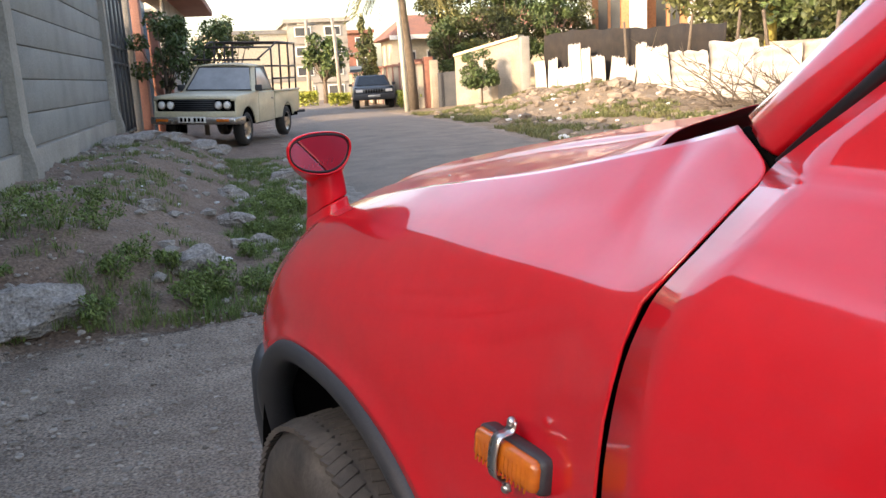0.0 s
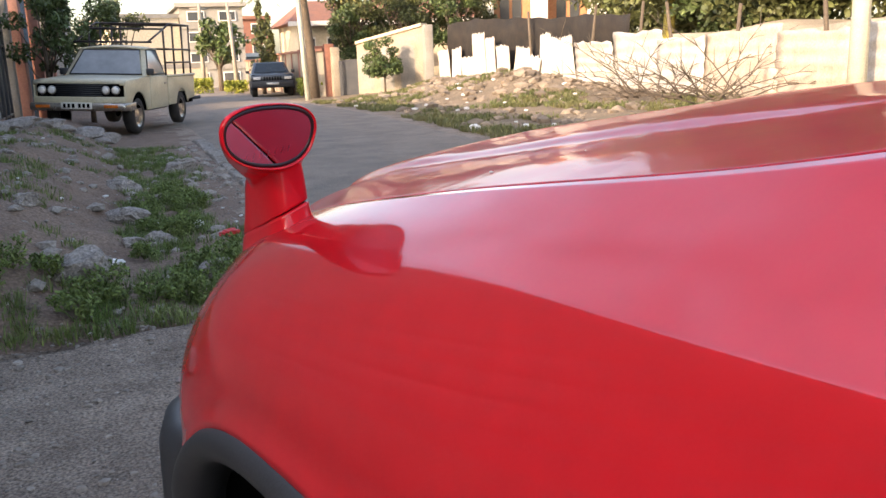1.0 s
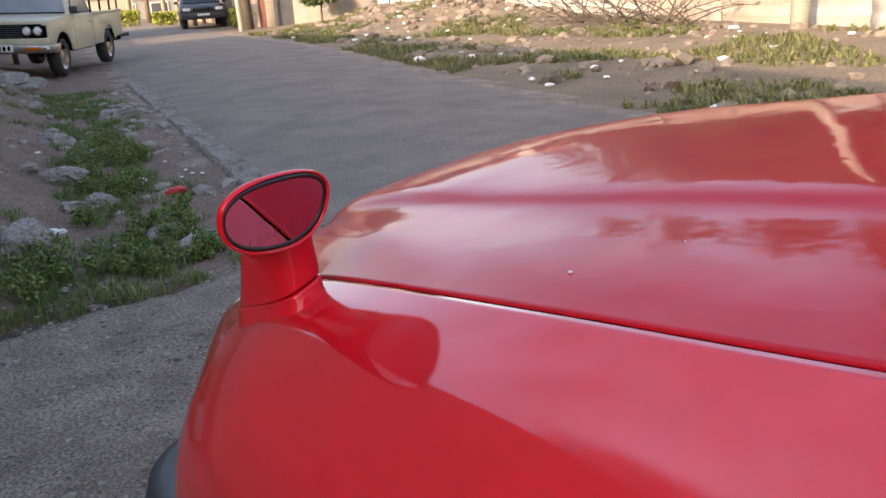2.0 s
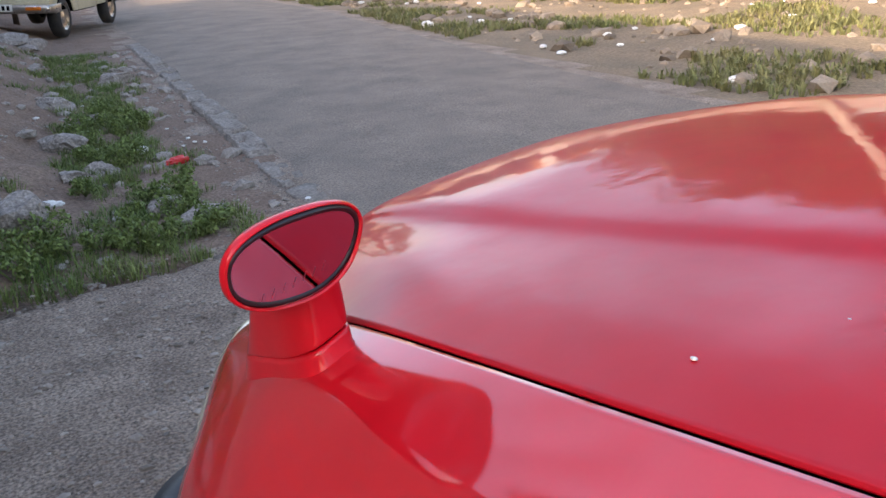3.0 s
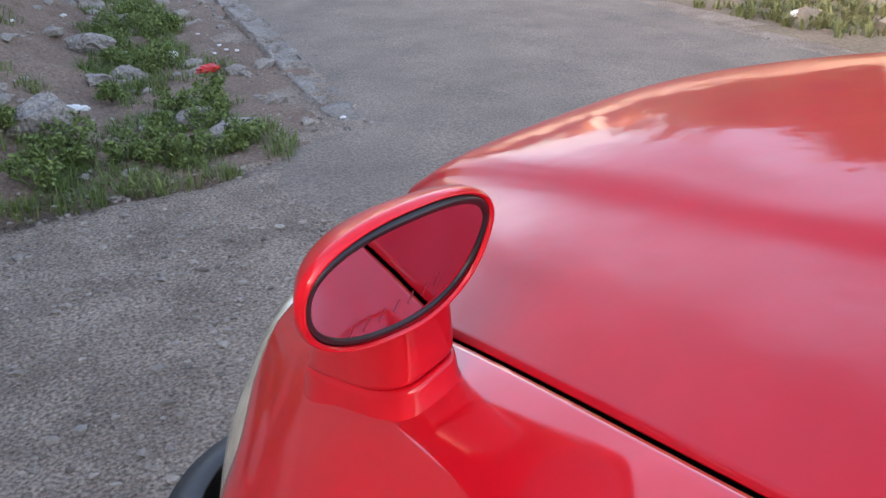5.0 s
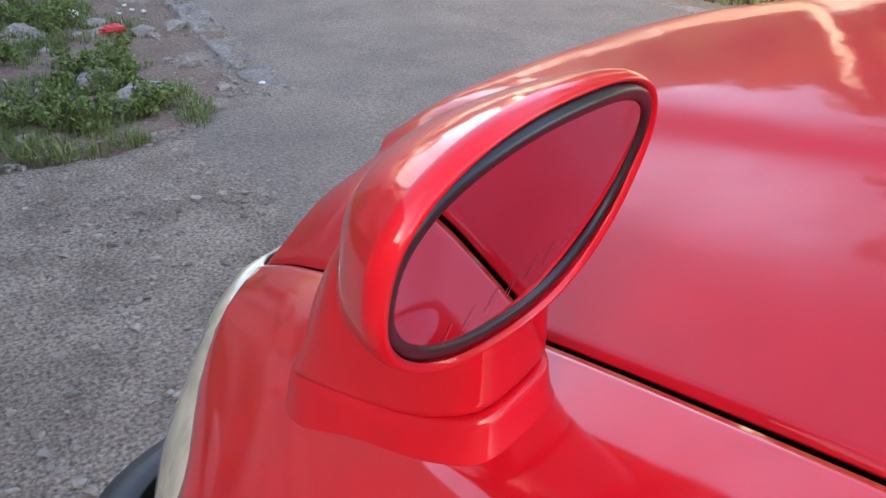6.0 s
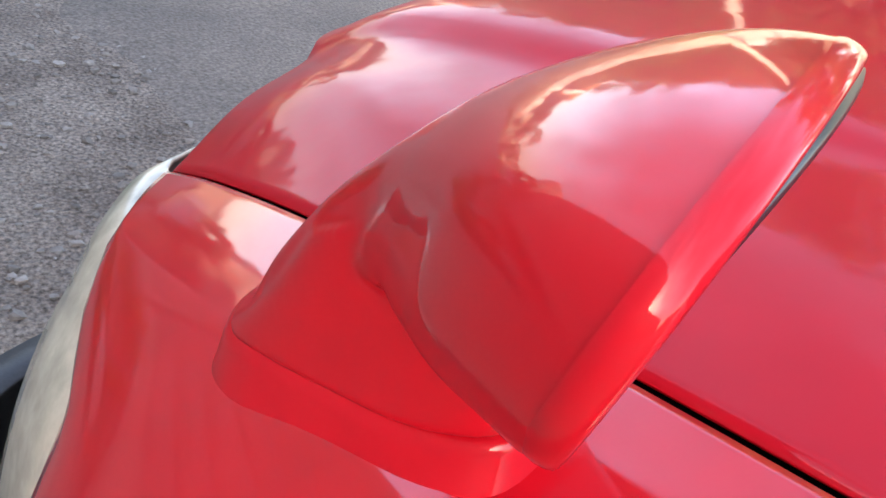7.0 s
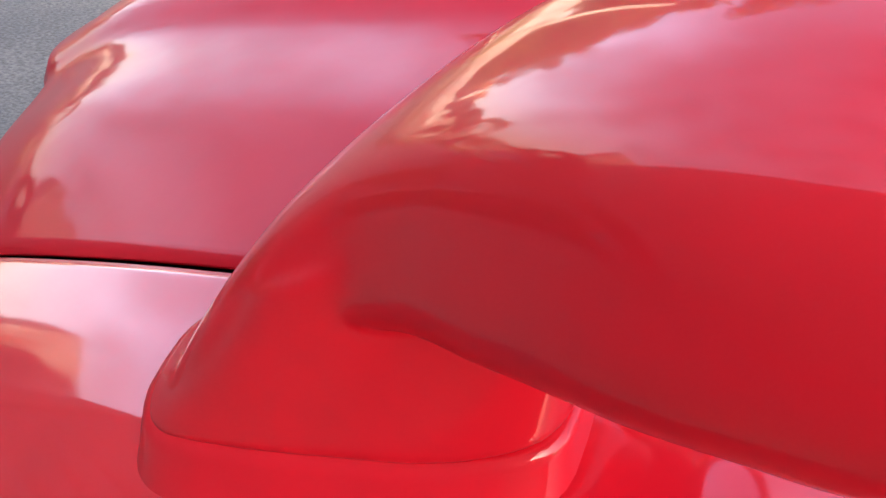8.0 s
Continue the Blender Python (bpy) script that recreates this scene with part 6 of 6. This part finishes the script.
def scatter_stones(name, n, xr, yr, sizes, m, label, seed, keep=None, kind="stuff"):
    """Many small stones in one mesh."""
    rnd = random.Random(seed)
    protos = []
    for k in range(5):
        b = stone_mesh(seed * 10 + k, 1, 0.65)
        protos.append(([v.co.copy() for v in b.verts], [[v.index for v in f.verts] for f in b.faces]))
        b.free()
    vs, fs = [], []
    made = 0
    while made < n:
        x, y = rnd.uniform(*xr), rnd.uniform(*yr)
        if keep and not keep(x, y):
            continue
        made += 1
        s = sizes[0] * (sizes[1] / sizes[0]) ** (rnd.random() ** 2.2)
        pv, pf = rnd.choice(protos)
        rot = Euler((0, 0, rnd.uniform(0, 6.3))).to_matrix()
        z = float(ground_z(x, y))
        base = len(vs)
        for p in pv:
            q = rot @ p
            vs.append((x + q.x * s * 1.2, y + q.y * s, z + q.z * s + s * 0.25))
        fs += [[i + base for i in f] for f in pf]
    me = bpy.data.meshes.new(name)
    me.from_pydata(vs, [], fs)
    me.materials.append(m)
    ob = new(name, me)
    return tagged(ob, label, "gravel" if "gravel" in name else "rubble", kind=kind)


def left_of_kerb(lo, hi):
    return lambda x, y: lo < float(kerb_x(y)) - x < hi


scatter_stones("gravel", 6000, (-2.2, 1.6), (0.4, 4.3), (0.003, 0.017), M_DIRTSTONE, "loose small gravel on the dirt drive", 31)
scatter_stones("road_gravel", 5200, (0.2, 4.2), (2.4, 9.5), (0.004, 0.017), M_DIRTSTONE, "fine loose gravel strewn over worn asphalt", 35)
scatter_stones("drive_gravel", 420, (-2.0, 1.2), (0.6, 3.5), (0.008, 0.022), M_DIRTSTONE, "larger loose stones trodden into the dirt drive", 36)
scatter_stones("rubble_litter", 900, (-1.9, 1.6), (3.6, 12.5), (0.008, 0.07), M_STONE, "scattered grey stone rubble on a soil mound", 32, left_of_kerb(0.1, 3.2))
scatter_stones("verge_rubble", 700, (5, 13), (4, 27), (0.03, 0.16), M_RUBBLE, "pale rubble and broken stones on a dry verge", 33, lambda x, y: x > float(right_x(y)) + 0.5 and x < np.interp(y, [3, 8.5, 15, 20, 26], [9.4, 10.6, 12, 12.4, 12.3]))
scatter_stones("heap_rubble", 420, (9.2, 12.3), (15.5, 24.5), (0.05, 0.2), M_RUBBLE, "heap of broken masonry before a scrap fence", 34, lambda x, y: x < np.interp(y, [3, 8.5, 15, 20, 26], [9.4, 10.6, 12, 12.4, 12.3]))


def grass(name, n, xr, yr, hmin, hmax, m, label, seed, keep, width=0.006, blades=7):
    rnd = random.Random(seed)
    vs, fs = [], []
    made = tries = 0
    while made < n and tries < n * 60:
        tries += 1
        x, y = rnd.uniform(*xr), rnd.uniform(*yr)
        if not keep(x, y):
            continue
        made += 1
        z = float(ground_z(x, y)) - 0.01
        for _ in range(blades):
            a, L = rnd.uniform(0, 6.3), rnd.uniform(hmin, hmax)
            lean = rnd.uniform(0.2, 1.0)
            d = Vector((math.cos(a), math.sin(a), 0))
            s = Vector((-d.y, d.x, 0)) * width * rnd.uniform(0.6, 1.3)
            p0 = Vector((x, y, z)) + d * rnd.uniform(0, 0.05)
            p1 = p0 + d * L * 0.35 * lean + Vector((0, 0, L * 0.6))
            p2 = p0 + d * L * lean + Vector((0, 0, L * (1 - 0.45 * lean)))
            b = len(vs)
            vs += [tuple(p0 - s), tuple(p0 + s), tuple(p1 + s * 0.8), tuple(p1 - s * 0.8), tuple(p2)]
            fs += [[b, b + 1, b + 2, b + 3], [b + 3, b + 2, b + 4]]
    me = bpy.data.meshes.new(name)
    me.from_pydata(vs, [], fs)
    me.materials.append(m)
    return tagged(new(name, me), label, "grass", kind="stuff")


def patchy(s, cut, lo, hi, y0=3.4):
    def f(x, y):
        d = float(kerb_x(y)) - x
        return lo < d < hi and y > y0 + 0.1 * x and noise.noise(Vector((x * s, y * s, 9.0))) > cut
    return f


def thick_edge(x, y):
    """Rank growth along the edge of the drive and the strip beside the kerb."""
    d = float(kerb_x(y)) - x
    edge = 3.36 + 0.13 * x
    k = noise.noise(Vector((x * 1.7, y * 1.7, 2.0)))
    if math.hypot(x - 0.33, y - 5.05) < 0.42:
        return False
    if noise.noise(Vector((x * 4.1, y * 4.1, 7.0))) < -0.12:
        return False
    if edge < y < edge + 0.6 + 0.6 * k and 0.35 < d < 2.6:
        return True
    return 0.55 + 0.2 * k < d < 1.15 + 0.25 * k and y > 3.5


grass("grass_strip", 2500, (-2.0, 1.8), (3.3, 12.5), 0.03, 0.10, M_GRASS, "rank green grass and weeds along a soil mound", 41, thick_edge, 0.0026, 9)
grass("grass_tufts", 1500, (-2.4, 1.8), (3.5, 12.5), 0.03, 0.09, M_GRASS, "thin green tufts on bare soil", 42, patchy(1.6, 0.12, 0.3, 3.2), 0.003, 8)
grass("verge_grass", 4200, (4.6, 11.8), (4, 27), 0.04, 0.15, M_DRYGRASS, "dry yellow grass on a sunlit verge", 43, lambda x, y: 0.1 < x - float(right_x(y)) < 6.5 and x < np.interp(y, [3, 8.5, 15, 20, 26], [9.4, 10.6, 12, 12.4, 12.3]) and noise.noise(Vector((x * 0.7, y * 0.5, 4.0))) > 0.02 - 0.05 * (2 - (x - float(right_x(y)))), 0.010, 8)


def weed(x, y, h, seed, m=None):
    rnd = random.Random(seed)
    w = thing("weed", Matrix.Translation((x, y, float(ground_z(x, y)))), "leafy green weed on the mound", "weed", "mound weeds")
    bm = bmesh.new()
    for k in range(9):
        a = rnd.uniform(0, 6.3)
        tip = Vector((math.cos(a) * h * 0.6, math.sin(a) * h * 0.6, h * rnd.uniform(0.5, 1)))
        tube(bm, [(0, 0, 0), tuple(tip * 0.5 + Vector((0, 0, h * 0.1))), tuple(tip)], [0.004, 0.003, 0.001], 4)
    tagged(part("stem", bm, M_GRASS, w), "thin green stems", kind="stuff")
    bm = bmesh.new()
    for k in range(9):
        a = rnd.uniform(0, 6.3)
        leaf_cloud(bm, rnd, (math.cos(a) * h * 0.45, math.sin(a) * h * 0.45, h * rnd.uniform(0.25, 0.9)), (h * 0.3, h * 0.3, h * 0.22), 60, 0.010)
    tagged(part("leaves", bm, m or M_GRASS, w, smooth=False), "small green leaves", kind="stuff")


for k, (x, y, h) in enumerate(((-1.45, 4.2, 0.24), (-1.2, 4.35, 0.2), (-1.75, 4.4, 0.26), (-1.05, 3.95, 0.18), (-0.4, 3.75, 0.14), (-0.1, 3.72, 0.15), (0.15, 3.8, 0.14), (0.05, 4.1, 0.16), (-1.6, 4.9, 0.22), (-1.3, 5.2, 0.18), (-0.6, 3.9, 0.16), (0.2, 4.7, 0.14), (0.1, 5.6, 0.16), (0.25, 6.4, 0.15), (-1.9, 3.9, 0.2))):
    weed(x, y, h, 60 + k)

for k in range(28):
    if k < 10:
        x = rng.uniform(-1.95, 0.30)
        y = 3.36 + 0.13 * x + rng.uniform(0.12, 0.75)
    else:
        y = rng.uniform(3.9, 8.5)
        x = float(kerb_x(y)) - rng.uniform(0.55, 1.15)
    if math.hypot(x - 0.33, y - 5.05) > 0.5 and math.hypot(x + 1.62, y - 3.42) > 0.35:
        weed(x, y, rng.uniform(0.09, 0.17), 160 + k)

# kerb stones at the road's edge, worn almost flush
kerb_label = "worn grey kerb stone almost flush with the road"
ky = 3.5
for k in range(14):
    run = rng.uniform(0.58, 0.86)
    y = ky + run / 2
    ky += run + rng.uniform(0.0, 0.07)
    proud = 0.012 if y < 5.2 else rng.uniform(0.028, 0.046)
    if k == 2:
        ky = 5.12
        continue
    bm = bmesh.new()
    bmesh.ops.create_cube(bm, size=1.0, matrix=Matrix.Diagonal((rng.uniform(0.19, 0.23), run, 0.12, 1)))
    bmesh.ops.bevel(bm, geom=list(bm.edges), offset=0.016, segments=2, affect='EDGES')
    bmesh.ops.subdivide_edges(bm, edges=[e for e in bm.edges if e.calc_length() > 0.15], cuts=7, use_grid_fill=True)
    for v in bm.verts:
        q = v.co * 9 + Vector((k * 3.7, 0, 0))
        v.co += Vector((noise.noise(q), noise.noise(q + Vector((5, 0, 0))), 0.6 * noise.noise(q * 1.6 + Vector((0, 9, 0))))) * 0.032
        if v.co.z > 0 and noise.noise(q * 0.7 + Vector((2, 2, 2))) > 0.18:
            v.co.z -= 0.032
    ob = part("kerb_stone", bm, M_KERB, smooth=True)
    ob.matrix_world = Matrix.Translation((float(kerb_x(y)) + 0.04, y, float(ground_z(kerb_x(y), y)) - 0.06 + proud)) @ Euler((radians(rng.uniform(-0.7, 0.7)), radians(rng.uniform(-3, 3)), radians(-6 + rng.uniform(-1.5, 1.5)))).to_matrix().to_4x4()
    tagged(ob, kerb_label, "kerb stone", "kerb stones")


def crumple(name, x, y, size, m, label, seed, cat="litter"):
    rnd = random.Random(seed)
    bm = bmesh.new()
    bmesh.ops.create_icosphere(bm, subdivisions=3, radius=1)
    off = Vector((seed * 3.1, 0, 0))
    for v in bm.verts:
        p = v.co
        p *= 1 + 0.35 * noise.noise(p * 2.3 + off) + 0.2 * noise.noise(p * 5 + off)
        v.co = Vector((p.x * size[0], p.y * size[1], p.z * size[2]))
    ob = part(name, bm, m, smooth=False)
    ob.matrix_world = Matrix.Translation((x, y, float(ground_z(x, y)) + size[2] * 0.6 + 0.012)) @ Euler((0, 0, rnd.uniform(0, 3))).to_matrix().to_4x4()
    tagged(ob, label, cat, "litter")


crumple("crumpled_wrapper", 0.33, 5.25, (0.080, 0.036, 0.03), M_REDPLASTIC, "crumpled red plastic wrapper on soil", 1)
crumple("plastic_bag", -0.54, 4.46, (0.085, 0.035, 0.02), M_WHITEPLASTIC, "flattened white plastic bag in the grass", 2)
crumple("paper_cup", 0.22, 5.75, (0.04, 0.03, 0.03), M_WHITEPLASTIC, "small white paper cup on soil", 3)
crumple("paper_scrap", 0.70, 3.94, (0.018, 0.014, 0.006), M_WHITEPLASTIC, "tiny white paper scrap on the kerb", 4)
crumple("plastic_bag", 4.98, 4.82, (0.05, 0.04, 0.03), M_WHITEPLASTIC, "crumpled white plastic bag at the road edge", 5)
crumple("plastic_bag", 5.70, 11.4, (0.085, 0.07, 0.06), M_WHITEPLASTIC, "crumpled white plastic bag at the road edge", 6)
for k in range(60):
    y = rng.uniform(6.5, 24)
    e = rng.uniform(0.3, 5)
    x = float(right_x(y)) + e
    if x < np.interp(y, [3, 8.5, 15, 20, 26], [9.3, 10.5, 11.9, 12.3, 12.2]):
        s = rng.uniform(0.03, 0.08)
        crumple("paper_scrap", x, y, (s, s * 0.7, s * 0.4), M_WHITEPLASTIC, "scrap of white litter on the dry verge", 10 + k)
for k in range(24):
    y = rng.uniform(3.7, 11)
    x = float(kerb_x(y)) - rng.uniform(0.1, 2.6)
    s = rng.uniform(0.010, 0.026)
    crumple("paper_scrap", x, y, (s, s * 0.7, s * 0.4), M_WHITEPLASTIC, "scrap of pale litter on the mound", 110 + k)


def brushwood(x, y, seed):
    rnd = random.Random(seed)
    bm = bmesh.new()
    for k in range(16):
        a = rnd.uniform(-0.6, 3.4)
        L = rnd.uniform(0.9, 2.1)
        p = Vector((rnd.uniform(-0.5, 0.5), rnd.uniform(-0.4, 0.4), 0))
        d = Vector((math.cos(a) * 0.8, math.sin(a) * 0.9, rnd.uniform(0.25, 0.9))).normalized()
        pts = [p]
        for i in range(5):
            d = (d + Vector((rnd.uniform(-0.25, 0.25), rnd.uniform(-0.25, 0.25), rnd.uniform(-0.28, 0.08)))).normalized()
            pts.append(pts[-1] + d * L / 5)
        tube(bm, pts, [0.016, 0.013, 0.011, 0.008, 0.006, 0.003], 5)
        for i in range(2, 6):
            for _ in range(2):
                q = (d + Vector((rnd.uniform(-1, 1), rnd.uniform(-1, 1), rnd.uniform(-0.4, 0.8)))).normalized() * rnd.uniform(0.2, 0.5)
                tube(bm, [pts[i], pts[i] + q * 0.5 + Vector((0, 0, 0.02)), pts[i] + q], [0.007, 0.005, 0.002], 4)
    ob = part("brushwood", bm, M_BARK)
    ob.matrix_world = Matrix.Translation((x, y, float(ground_z(x, y)) + 0.03))
    tagged(ob, "pile of dry bare thorn branches before a fence", "branches", "brushwood piles")


brushwood(10.2, 11.6, 1)
brushwood(10.5, 13.0, 2)
brushwood(9.9, 10.2, 3)
